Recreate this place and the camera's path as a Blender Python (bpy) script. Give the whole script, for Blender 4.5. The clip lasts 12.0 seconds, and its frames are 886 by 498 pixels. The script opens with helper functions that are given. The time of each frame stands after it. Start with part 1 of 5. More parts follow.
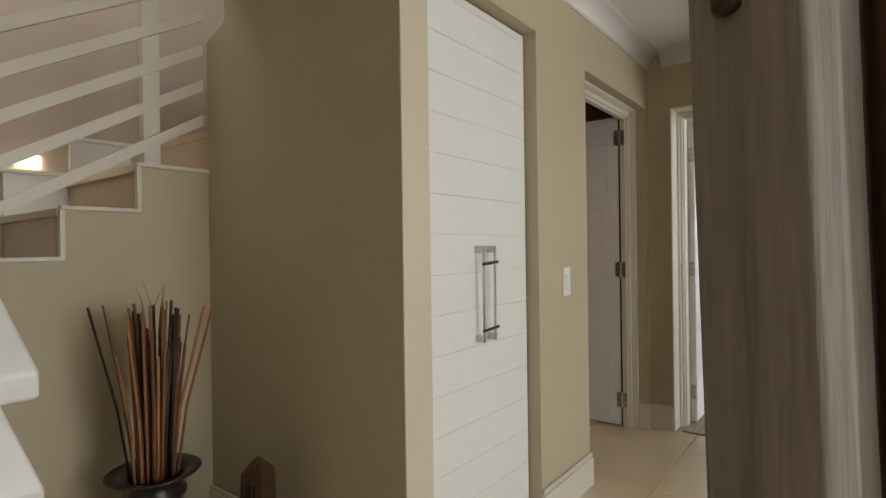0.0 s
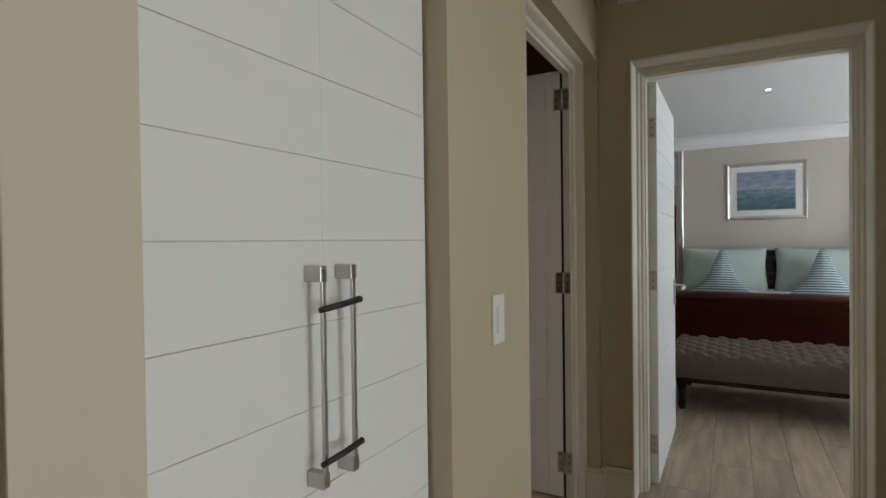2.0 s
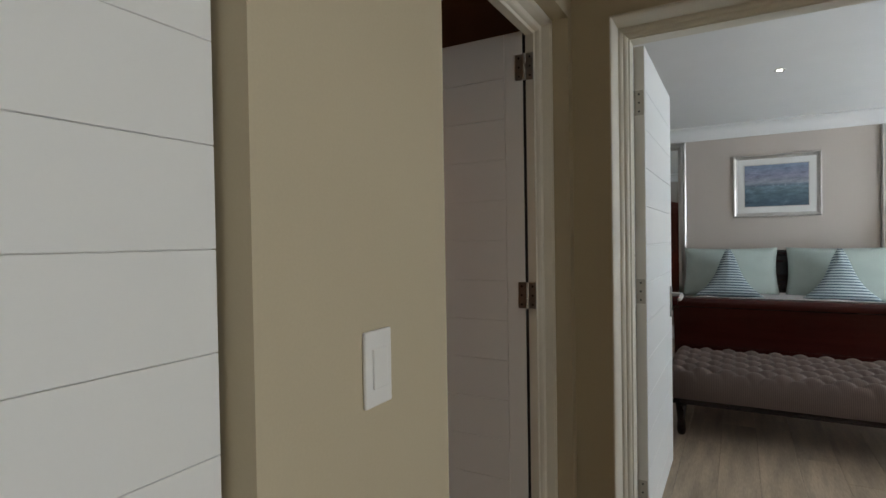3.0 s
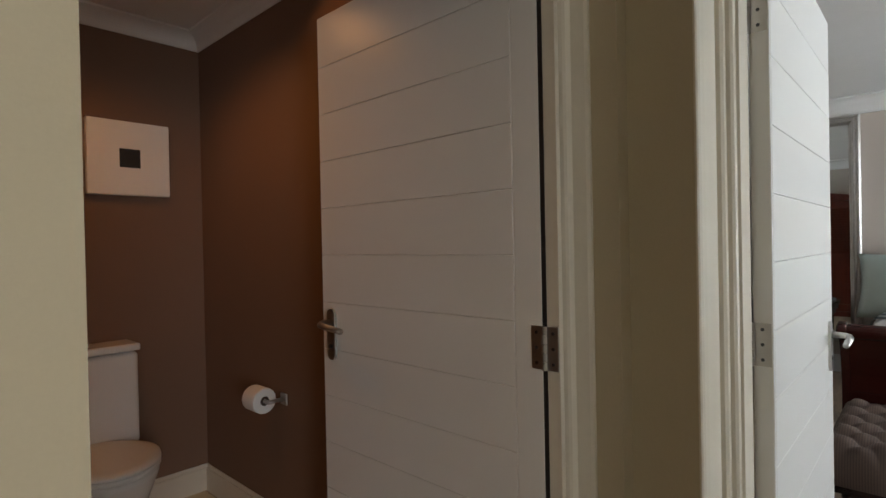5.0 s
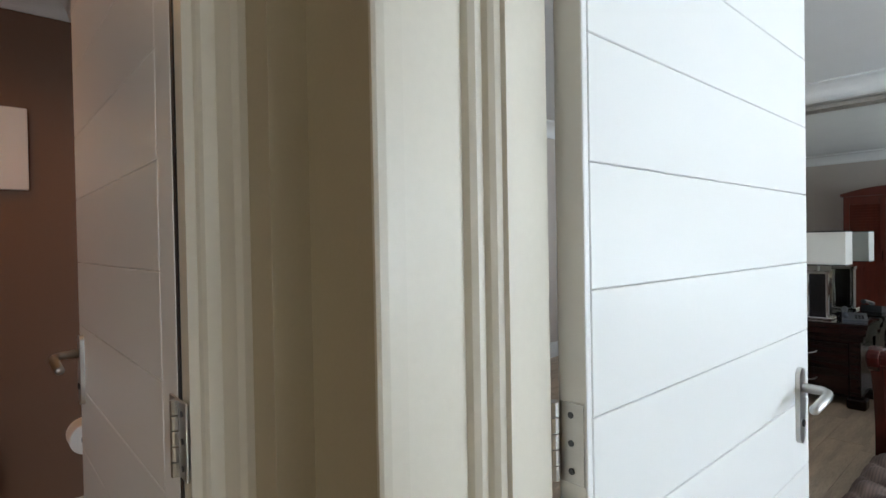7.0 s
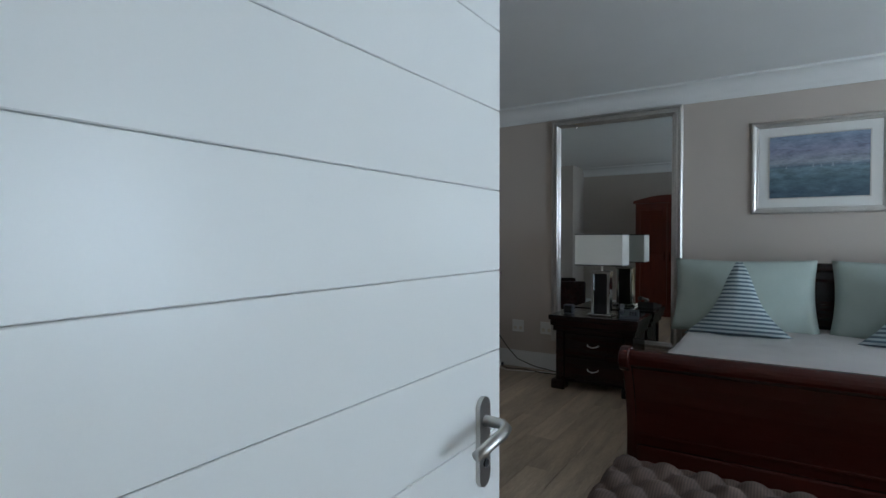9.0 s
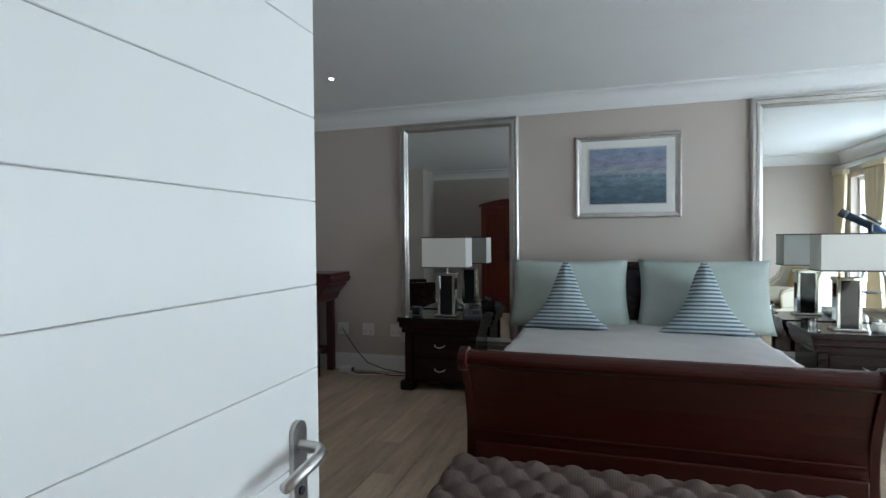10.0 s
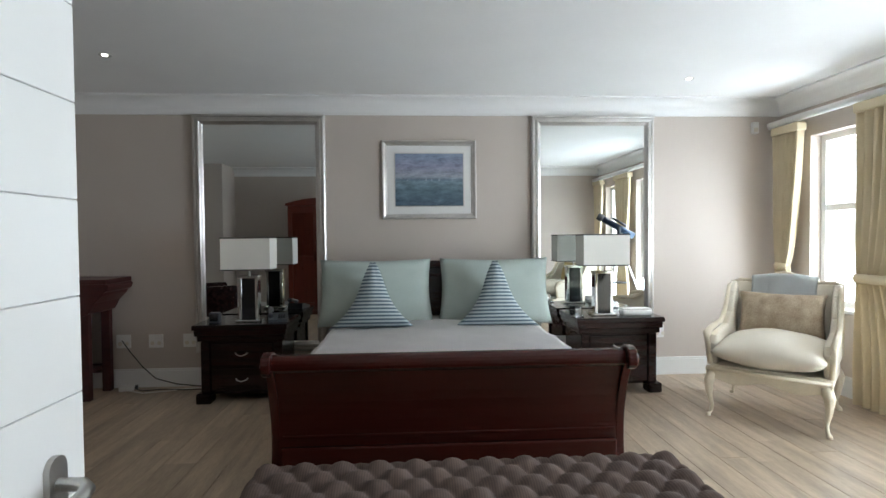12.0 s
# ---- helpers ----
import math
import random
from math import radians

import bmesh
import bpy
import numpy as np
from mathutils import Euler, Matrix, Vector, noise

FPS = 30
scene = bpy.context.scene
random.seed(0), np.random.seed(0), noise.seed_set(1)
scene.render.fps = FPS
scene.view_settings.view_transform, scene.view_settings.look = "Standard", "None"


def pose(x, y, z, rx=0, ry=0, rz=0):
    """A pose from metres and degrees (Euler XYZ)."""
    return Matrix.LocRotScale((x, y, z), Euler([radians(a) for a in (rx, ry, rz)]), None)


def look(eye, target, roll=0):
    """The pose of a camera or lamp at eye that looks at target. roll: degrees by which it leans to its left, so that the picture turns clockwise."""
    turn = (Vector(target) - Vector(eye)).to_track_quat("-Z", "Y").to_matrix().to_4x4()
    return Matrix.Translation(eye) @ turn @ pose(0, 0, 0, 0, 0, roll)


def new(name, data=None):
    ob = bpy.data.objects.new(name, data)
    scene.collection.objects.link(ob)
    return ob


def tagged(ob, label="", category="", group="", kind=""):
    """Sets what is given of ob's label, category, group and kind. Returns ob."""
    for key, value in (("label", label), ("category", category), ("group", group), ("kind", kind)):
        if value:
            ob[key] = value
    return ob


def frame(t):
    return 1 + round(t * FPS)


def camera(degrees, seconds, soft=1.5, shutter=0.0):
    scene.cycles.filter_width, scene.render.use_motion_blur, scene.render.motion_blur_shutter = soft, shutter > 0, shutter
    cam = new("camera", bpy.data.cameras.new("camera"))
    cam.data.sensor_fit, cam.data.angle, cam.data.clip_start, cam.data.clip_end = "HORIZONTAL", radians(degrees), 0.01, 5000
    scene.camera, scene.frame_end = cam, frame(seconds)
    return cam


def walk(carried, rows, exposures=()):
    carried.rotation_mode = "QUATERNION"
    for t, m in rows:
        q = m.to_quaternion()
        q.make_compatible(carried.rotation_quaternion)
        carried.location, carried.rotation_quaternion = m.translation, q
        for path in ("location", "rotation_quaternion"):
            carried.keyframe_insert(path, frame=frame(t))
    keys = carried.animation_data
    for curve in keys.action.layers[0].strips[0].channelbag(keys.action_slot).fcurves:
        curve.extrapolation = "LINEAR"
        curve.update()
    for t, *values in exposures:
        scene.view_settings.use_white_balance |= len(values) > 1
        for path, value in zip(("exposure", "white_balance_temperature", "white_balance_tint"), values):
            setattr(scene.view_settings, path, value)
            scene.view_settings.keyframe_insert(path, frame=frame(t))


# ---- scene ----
EXPO = [(0.0, 0.0, 6700, 11), (1.0, -0.12, 6650, 11), (2.5, -0.5, 6300, 10), (4.5, -0.22, 6600, 11), (5.5, 0.0, 6600, 11), (6.5, 0.33, 6250, 10), (7.7, 0.0, 5900, 8), (9.3, -0.85, 5650, 6), (10.0, -0.42, 5900, 7), (10.5, -0.22, 6050, 8), (11.0, -0.12, 6150, 9), (11.5, -0.15, 6200, 9), (12.0, -0.25, 6280, 10)]
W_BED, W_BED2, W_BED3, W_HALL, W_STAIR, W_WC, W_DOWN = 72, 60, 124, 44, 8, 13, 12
W_SOUTH_FILL = 6
cam = camera(79.91, 12.0)
walk(cam, [
    (0.0, pose(0.166, -0.047, 1.207, 89.85, 0.78, 37.76)),
    (0.5, pose(-0.032, 0.132, 1.219, 89.71, 0.78, 35.86)),
    (1.0, pose(-0.185, 0.384, 1.209, 89.64, 0.96, 32.58)),
    (1.5, pose(-0.282, 0.663, 1.224, 89.38, 0.84, 29.60)),
    (2.0, pose(-0.345, 0.951, 1.248, 89.25, 0.74, 28.59)),
    (2.5, pose(-0.341, 1.243, 1.255, 89.15, 0.78, 28.54)),
    (4.5, pose(-0.376, 2.213, 1.281, 89.47, 1.39, 38.26)),
    (5.0, pose(-0.399, 2.410, 1.286, 89.52, 1.17, 42.97)),
    (5.5, pose(-0.373, 2.600, 1.283, 89.59, 1.15, 46.53)),
    (6.0, pose(-0.320, 2.844, 1.292, 89.43, 1.17, 48.26)),
    (6.5, pose(-0.298, 3.062, 1.287, 89.40, 1.02, 48.70)),
    (7.0, pose(-0.307, 3.251, 1.292, 89.29, 1.04, 48.43)),
    (7.7, pose(-0.323, 3.458, 1.271, 89.54, 0.78, 45.31)),
    (9.3, pose(-0.169, 3.795, 1.306, 88.83, 0.29, 27.94)),
    (9.5, pose(-0.159, 3.804, 1.313, 88.94, 0.53, 24.53)),
    (10.0, pose(-0.143, 3.827, 1.316, 88.83, 0.51, 17.11)),
    (10.5, pose(-0.132, 3.819, 1.331, 88.53, 0.38, 10.57)),
    (11.0, pose(-0.139, 3.827, 1.335, 88.47, 0.39, 5.51)),
    (11.5, pose(-0.132, 3.822, 1.330, 88.55, 0.30, 1.18)),
    (12.0, pose(-0.121, 3.815, 1.323, 88.59, 0.53, -3.26)),
], exposures=EXPO)

# ---- world, sun, large lights ----
world = bpy.data.worlds.new("world")
scene.world = world
world.use_nodes = True
wn = world.node_tree
sky = wn.nodes.new("ShaderNodeTexSky")
sky.sky_type = "NISHITA"
sky.sun_disc = False
sky.sun_elevation = radians(48)
sky.sun_rotation = radians(250)
wn.nodes["Background"].inputs[1].default_value = 0.12
wn.links.new(sky.outputs[0], wn.nodes["Background"].inputs[0])
sun = new("sun", bpy.data.lights.new("sun", "SUN"))
sun.data.energy = 3.0
sun.data.angle = radians(0.5)
sun.data.color = (1, 0.95, 0.87)
sun.matrix_basis = look((-6, -2, 8), (0, 0, 0))


def area_light(name, eye, target, w, h, watts, color):
    d = bpy.data.lights.new(name, "AREA")
    d.shape, d.size, d.size_y, d.energy, d.color = "RECTANGLE", w, h, watts, color
    ob = new(name, d)
    ob.matrix_basis = look(eye, target)
    return ob


DAY = (0.80, 0.91, 1.0)
area_light("window_daylight", (3.62, 7.78, 1.43), (0, 7.78, 1.9), 0.95, 1.46, W_BED, DAY)
area_light("window_daylight", (3.62, 4.55, 1.15), (0, 4.55, 2.1), 0.9, 2.0, W_BED2, DAY)
# Fill through the added, unseen door opening, to brighten bed and bench.
area_light("window_daylight", (3.62, 6.0, 1.12), (0, 6.0, 2.3), 1.2, 2.0, W_BED3, DAY)
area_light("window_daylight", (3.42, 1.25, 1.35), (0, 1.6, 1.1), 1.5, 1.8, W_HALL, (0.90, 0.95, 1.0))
# Added warm fill behind the start point, lifting the south-facing walls.
area_light("window_daylight", (0.7, -3.42, 1.5), (0.3, 0, 1.2), 1.3, 1.3, W_SOUTH_FILL, (1.0, 0.80, 0.56))
# Fill lamp added below the closed stairwell ceiling to brighten the steps.
area_light("stair_daylight", (-2.5, 0.3, 3.28), (-2.5, 0.301, 0), 0.7, 1.8, W_STAIR, (1.0, 0.97, 0.9))


def spot(name, x, y, z, watts, color, angle=110):
    d = bpy.data.lights.new(name, "SPOT")
    d.energy, d.color, d.spot_size, d.spot_blend, d.shadow_soft_size = watts, color, radians(angle), 0.6, 0.03
    ob = new(name, d)
    ob.matrix_basis = pose(x, y, z)
    return ob


spot("wc_downlight_lamp", -2.50, 2.85, 2.39, W_WC, (1.0, 0.44, 0.13), 150)
spot("wc_downlight_lamp", -2.05, 3.42, 2.39, W_WC * 0.12, (1.0, 0.44, 0.13), 120)
for lx, ly in ((-2.19, 7.55), (2.11, 7.98), (-0.05, 6.50)):
    spot("downlight_lamp", lx, ly, 2.555, W_DOWN, (1.0, 0.92, 0.82), 105)

# ---- materials ----


def material(name, color, rough=0.5, metal=0.0, vary=0.12, scale=3.0, fine=60.0, bump=0.1, stretch=(1, 1, 1),
             random_tint=0.0, coat=0.0, spec=0.5, color2=None, coords="Object"):
    m = bpy.data.materials.new(name)
    m.use_nodes = True
    nt = m.node_tree
    b = nt.nodes["Principled BSDF"]
    b.inputs["Roughness"].default_value = rough
    b.inputs["Metallic"].default_value = metal
    b.inputs["Coat Weight"].default_value = coat
    b.inputs["Coat Roughness"].default_value = 0.12
    b.inputs["Specular IOR Level"].default_value = spec
    tc = nt.nodes.new("ShaderNodeTexCoord")
    mp = nt.nodes.new("ShaderNodeMapping")
    mp.inputs["Scale"].default_value = stretch
    nt.links.new(tc.outputs[coords], mp.inputs["Vector"])
    info = nt.nodes.new("ShaderNodeObjectInfo")
    if random_tint:
        mul = nt.nodes.new("ShaderNodeMath")
        mul.operation = "MULTIPLY"
        mul.inputs[1].default_value = 40
        nt.links.new(info.outputs["Random"], mul.inputs[0])
        nt.links.new(mul.outputs[0], mp.inputs["Location"])
    n1 = nt.nodes.new("ShaderNodeTexNoise")
    n1.inputs["Scale"].default_value = scale
    n1.inputs["Detail"].default_value = 5
    n2 = nt.nodes.new("ShaderNodeTexNoise")
    n2.inputs["Scale"].default_value = fine
    n2.inputs["Detail"].default_value = 3
    for n in (n1, n2):
        nt.links.new(mp.outputs[0], n.inputs["Vector"])
    add = nt.nodes.new("ShaderNodeMath")
    add.operation = "MULTIPLY_ADD"
    add.inputs[1].default_value = 0.35
    nt.links.new(n2.outputs["Fac"], add.inputs[0])
    sc = nt.nodes.new("ShaderNodeMath")
    sc.operation = "MULTIPLY"
    sc.inputs[1].default_value = 0.65
    nt.links.new(n1.outputs["Fac"], sc.inputs[0])
    nt.links.new(sc.outputs[0], add.inputs[2])
    ramp = nt.nodes.new("ShaderNodeValToRGB")
    lo = [c * (1 - vary) for c in color] if color2 is None else color2
    hi = [min(1, c * (1 + vary)) for c in color]
    ramp.color_ramp.elements[0].position, ramp.color_ramp.elements[1].position = 0.32, 0.68
    ramp.color_ramp.elements[0].color = (*lo, 1)
    ramp.color_ramp.elements[1].color = (*hi, 1)
    nt.links.new(add.outputs[0], ramp.inputs[0])
    out = ramp.outputs[0]
    if random_tint:
        hsv = nt.nodes.new("ShaderNodeHueSaturation")
        mr = nt.nodes.new("ShaderNodeMapRange")
        mr.inputs["To Min"].default_value, mr.inputs["To Max"].default_value = 1 - random_tint, 1 + random_tint
        nt.links.new(info.outputs["Random"], mr.inputs["Value"])
        nt.links.new(mr.outputs[0], hsv.inputs["Value"])
        nt.links.new(out, hsv.inputs["Color"])
        out = hsv.outputs[0]
    nt.links.new(out, b.inputs["Base Color"])
    if bump:
        bp = nt.nodes.new("ShaderNodeBump")
        bp.inputs["Strength"].default_value = bump
        bp.inputs["Distance"].default_value = 0.004
        nt.links.new(add.outputs[0], bp.inputs["Height"])
        nt.links.new(bp.outputs[0], b.inputs["Normal"])
    rr = nt.nodes.new("ShaderNodeMapRange")
    rr.inputs["To Min"].default_value, rr.inputs["To Max"].default_value = max(0, rough - 0.06), min(1, rough + 0.06)
    nt.links.new(n1.outputs["Fac"], rr.inputs["Value"])
    nt.links.new(rr.outputs[0], b.inputs["Roughness"])
    return m


def striped(name, c1, c2, per_metre, axis=2, rough=0.9):
    m = material(name, c1, rough, vary=0.06, fine=200, bump=0.15)
    nt = m.node_tree
    b = nt.nodes["Principled BSDF"]
    src = b.inputs["Base Color"].links[0].from_socket
    tc = nt.nodes.new("ShaderNodeTexCoord")
    sep = nt.nodes.new("ShaderNodeSeparateXYZ")
    nt.links.new(tc.outputs["Object"], sep.inputs[0])
    mu = nt.nodes.new("ShaderNodeMath")
    mu.operation = "MULTIPLY"
    mu.inputs[1].default_value = per_metre
    nt.links.new(sep.outputs[axis], mu.inputs[0])
    fr = nt.nodes.new("ShaderNodeMath")
    fr.operation = "FRACT"
    nt.links.new(mu.outputs[0], fr.inputs[0])
    gt = nt.nodes.new("ShaderNodeMath")
    gt.operation = "GREATER_THAN"
    gt.inputs[1].default_value = 0.5
    nt.links.new(fr.outputs[0], gt.inputs[0])
    mix = nt.nodes.new("ShaderNodeMixRGB")
    nt.links.new(gt.outputs[0], mix.inputs[0])
    nt.links.new(src, mix.inputs[1])
    mix.inputs[2].default_value = (*c2, 1)
    nt.links.new(mix.outputs[0], b.inputs["Base Color"])
    return m


def glowing(name, color, strength):
    m = bpy.data.materials.new(name)
    m.use_nodes = True
    b = m.node_tree.nodes["Principled BSDF"]
    b.inputs["Base Color"].default_value = (*color, 1)
    b.inputs["Emission Color"].default_value = (*color, 1)
    b.inputs["Emission Strength"].default_value = strength
    return m


M_HALL = material("hall_wall_paint", (0.50, 0.43, 0.30), 0.75, vary=0.035, scale=1.5, fine=180, bump=0.12)
M_BED = material("bedroom_wall_paint", (0.53, 0.465, 0.41), 0.7, vary=0.03, scale=1.5, fine=180, bump=0.12)
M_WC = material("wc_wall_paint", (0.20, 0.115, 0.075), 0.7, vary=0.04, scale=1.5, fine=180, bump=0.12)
M_CEIL = material("ceiling_paint", (0.80, 0.79, 0.77), 0.85, vary=0.02, fine=150, bump=0.08)
M_WHITE = material("white_gloss_paint", (0.80, 0.80, 0.78), 0.30, vary=0.012, scale=1.2, fine=200, bump=0.0)
M_TRIM = material("white_trim_paint", (0.68, 0.63, 0.53), 0.4, vary=0.03, scale=2.5, fine=90, bump=0.06)
M_STEEL = material("brushed_steel", (0.52, 0.51, 0.49), 0.32, metal=1.0, vary=0.08, fine=200, bump=0.05, stretch=(1, 1, 8))
M_SILVER = material("silver_leaf_moulding", (0.62, 0.60, 0.57), 0.33, metal=0.9, vary=0.12, scale=8, fine=70, bump=0.15)
M_BLACK = material("black_rubber", (0.015, 0.015, 0.016), 0.5, vary=0.2, bump=0.1)
M_PLASTIC = material("white_plastic", (0.78, 0.77, 0.74), 0.35, vary=0.02, bump=0.02)
M_MAHOG = material("mahogany", (0.046, 0.0075, 0.0055), 0.24, vary=0.14, scale=4, fine=50, bump=0.05, stretch=(0.6, 6, 6), coat=0.15, spec=0.35)
M_DARK = material("dark_mahogany", (0.015, 0.006, 0.005), 0.22, vary=0.35, scale=4, fine=50, bump=0.05, stretch=(0.8, 6, 6), coat=0.05, spec=0.3)
M_DESK = material("red_lacquered_wood", (0.055, 0.011, 0.010), 0.35, vary=0.3, scale=5, fine=60, bump=0.08, stretch=(1, 5, 5))
M_ARMOIRE = material("cherry_wood", (0.12, 0.019, 0.009), 0.3, vary=0.3, scale=4, fine=50, bump=0.06, stretch=(6, 6, 0.8), coat=0.3)
M_PLANK = material("oak_laminate", (0.40, 0.312, 0.226), 0.42, vary=0.32, scale=2.6, fine=26, bump=0.12, stretch=(7, 0.8, 4), random_tint=0.13)
M_GAP = material("plank_joint", (0.16, 0.12, 0.09), 0.8)
M_TILE = material("cream_porcelain", (0.62, 0.53, 0.38), 0.16, vary=0.05, scale=3, fine=40, bump=0.015, random_tint=0.03)
M_GROUT = material("tile_grout", (0.42, 0.36, 0.27), 0.9)
M_STEP = material("stair_tile", (0.56, 0.45, 0.32), 0.35, vary=0.06, scale=4, bump=0.05)
M_CERAMIC = material("white_ceramic", (0.80, 0.79, 0.76), 0.1, vary=0.01, bump=0.0, coat=0.5)
M_PAPER = material("tissue_paper", (0.82, 0.80, 0.77), 0.95, vary=0.03, fine=150, bump=0.3)
M_LINEN = material("white_bed_linen", (0.86, 0.84, 0.83), 0.9, vary=0.04, scale=4, fine=220, bump=0.3)
M_MINT = material("mint_pillow_linen", (0.43, 0.495, 0.455), 0.9, vary=0.09, scale=5, fine=260, bump=0.35)
M_STRIPE = striped("striped_cushion_cotton", (0.46, 0.53, 0.54), (0.10, 0.14, 0.17), 36)
M_TUFT = striped("taupe_corduroy", (0.125, 0.086, 0.071), (0.094, 0.064, 0.053), 105, 0, 0.85)
M_CREAM = material("cream_upholstery", (0.72, 0.66, 0.55), 0.9, vary=0.05, scale=5, fine=240, bump=0.3)
M_CREAMWOOD = material("cream_painted_wood", (0.66, 0.58, 0.44), 0.45, vary=0.1, scale=8, fine=90, bump=0.12)
M_THROW = material("pale_blue_throw", (0.70, 0.72, 0.71), 0.95, vary=0.06, scale=6, fine=240, bump=0.4)
M_FLORAL = material("floral_cushion", (0.52, 0.43, 0.31), 0.85, vary=0.1, scale=9, fine=120, bump=0.3, color2=(0.24, 0.17, 0.11))
M_GOLD = material("gold_cushion", (0.42, 0.32, 0.14), 0.8, vary=0.1, scale=7, fine=120, bump=0.3)
M_CURTAIN = material("cream_curtain_fabric", (0.66, 0.56, 0.38), 0.85, vary=0.06, scale=4, fine=240, bump=0.3)
M_SHADE = material("ivory_lamp_shade", (0.72, 0.70, 0.64), 0.85, vary=0.02, fine=260, bump=0.2)
M_SHADETRIM = material("black_shade_trim", (0.02, 0.018, 0.016), 0.6)
M_BLACKGLASS = material("black_glass", (0.008, 0.008, 0.009), 0.05, vary=0.1, bump=0.0, coat=0.5)
M_MIRRORTRIM = material("mirrored_bevel", (0.80, 0.82, 0.82), 0.06, metal=1.0, vary=0.02, bump=0.0)
M_MAT = material("picture_mount_card", (0.76, 0.75, 0.72), 0.9, vary=0.02, fine=200, bump=0.1)
M_POLE = material("weathered_driftwood", (0.27, 0.235, 0.195), 0.75, vary=0.35, scale=2.4, fine=26, bump=0.5, stretch=(11, 11, 0.5))
M_REED = material("dry_reed", (0.24, 0.105, 0.045), 0.7, vary=0.4, scale=3, fine=40, bump=0.2, stretch=(4, 4, 1), random_tint=0.5)
M_REEDDARK = material("dark_reed", (0.035, 0.018, 0.014), 0.6, vary=0.3, random_tint=0.3)
M_VASE = material("black_glazed_pottery", (0.022, 0.016, 0.014), 0.3, vary=0.3, scale=8, fine=60, bump=0.15)
M_OBELISK = material("carved_dark_wood", (0.06, 0.028, 0.015), 0.45, vary=0.4, scale=6, fine=50, bump=0.4, stretch=(8, 8, 1))
M_BLUE = material("blue_grey_cloth", (0.22, 0.27, 0.33), 0.9, vary=0.1)
M_TELE = material("telescope_blue_metal", (0.03, 0.06, 0.11), 0.3, metal=0.3)
M_CABLE = material("black_cable", (0.02, 0.02, 0.02), 0.5)
M_GREY = material("dark_grey_plastic", (0.05, 0.055, 0.065), 0.35)
M_GROUND = material("garden_ground", (0.20, 0.20, 0.13), 0.95, scale=0.6, vary=0.3)
M_BULB = glowing("lamp_glow", (1.0, 0.93, 0.8), 14)
M_STEPLIGHT = glowing("step_light_glow", (1.0, 0.82, 0.45), 6)

m = bpy.data.materials.new("mirror_glass")
m.use_nodes = True
b = m.node_tree.nodes["Principled BSDF"]
b.inputs["Base Color"].default_value = (0.80, 0.83, 0.82, 1)
b.inputs["Metallic"].default_value = 1
b.inputs["Roughness"].default_value = 0.012
M_MIRROR = m


def seascape():
    m = material("seascape_print", (0.50, 0.50, 0.50), 0.25, vary=0.45, scale=7, fine=40, bump=0.0, stretch=(1, 1, 3.5))
    nt = m.node_tree
    bs = nt.nodes["Principled BSDF"]
    src = bs.inputs["Base Color"].links[0].from_socket
    tc = nt.nodes.new("ShaderNodeTexCoord")
    sep = nt.nodes.new("ShaderNodeSeparateXYZ")
    nt.links.new(tc.outputs["Object"], sep.inputs[0])
    mr = nt.nodes.new("ShaderNodeMapRange")
    mr.inputs["From Min"].default_value, mr.inputs["From Max"].default_value = -0.24, 0.24
    nt.links.new(sep.outputs[2], mr.inputs["Value"])
    ramp = nt.nodes.new("ShaderNodeValToRGB")
    e = ramp.color_ramp.elements
    e[0].position, e[0].color = 0.0, (0.07, 0.11, 0.15, 1)
    e[1].position, e[1].color = 1.0, (0.22, 0.28, 0.38, 1)
    for p, c in ((0.3, (0.11, 0.17, 0.21, 1)), (0.47, (0.17, 0.24, 0.28, 1)), (0.5, (0.14, 0.19, 0.24, 1)), (0.56, (0.30, 0.33, 0.38, 1)), (0.75, (0.24, 0.25, 0.34, 1))):
        k = e.new(p)
        k.color = c
    nt.links.new(mr.outputs[0], ramp.inputs[0])
    mix = nt.nodes.new("ShaderNodeMixRGB")
    mix.blend_type = "OVERLAY"
    mix.inputs[0].default_value = 0.9
    nt.links.new(ramp.outputs[0], mix.inputs[1])
    nt.links.new(src, mix.inputs[2])
    nt.links.new(mix.outputs[0], bs.inputs["Base Color"])
    return m


M_SEA = seascape()

# ---- mesh helpers ----


def mesh_of(name, bm, mat, smooth=False):
    bm.normal_update()
    me = bpy.data.meshes.new(name)
    bm.to_mesh(me)
    bm.free()
    if mat:
        me.materials.append(mat)
    if smooth:
        for p in me.polygons:
            p.use_smooth = True
    return me


def part(name, bm, mat, parent, label="", smooth=False):
    ob = new(name, mesh_of(name, bm, mat, smooth))
    ob.parent = parent
    if label:
        tagged(ob, label)
    return ob


def thing(name, label, category, m=None, group=""):
    ob = new(name)
    ob.empty_display_size = 0.05
    ob.matrix_basis = m or Matrix()
    return tagged(ob, label, category, group)


def struct(name, bm, mat, label, category, smooth=False):
    return tagged(new(name, mesh_of(name, bm, mat, smooth)), label, category, kind="structure")


def box(x0, y0, z0, x1, y1, z1, bevel=0.0, bm=None, seg=2):
    bm = bm or bmesh.new()
    r = bmesh.ops.create_cube(bm, size=1)
    vs = r["verts"]
    for v in vs:
        v.co = Vector(((x0 + x1) / 2 + v.co.x * (x1 - x0), (y0 + y1) / 2 + v.co.y * (y1 - y0), (z0 + z1) / 2 + v.co.z * (z1 - z0)))
    if bevel:
        es = list({e for v in vs for e in v.link_edges})
        bmesh.ops.bevel(bm, geom=es, offset=bevel, segments=seg, profile=0.5, affect="EDGES")
    return bm


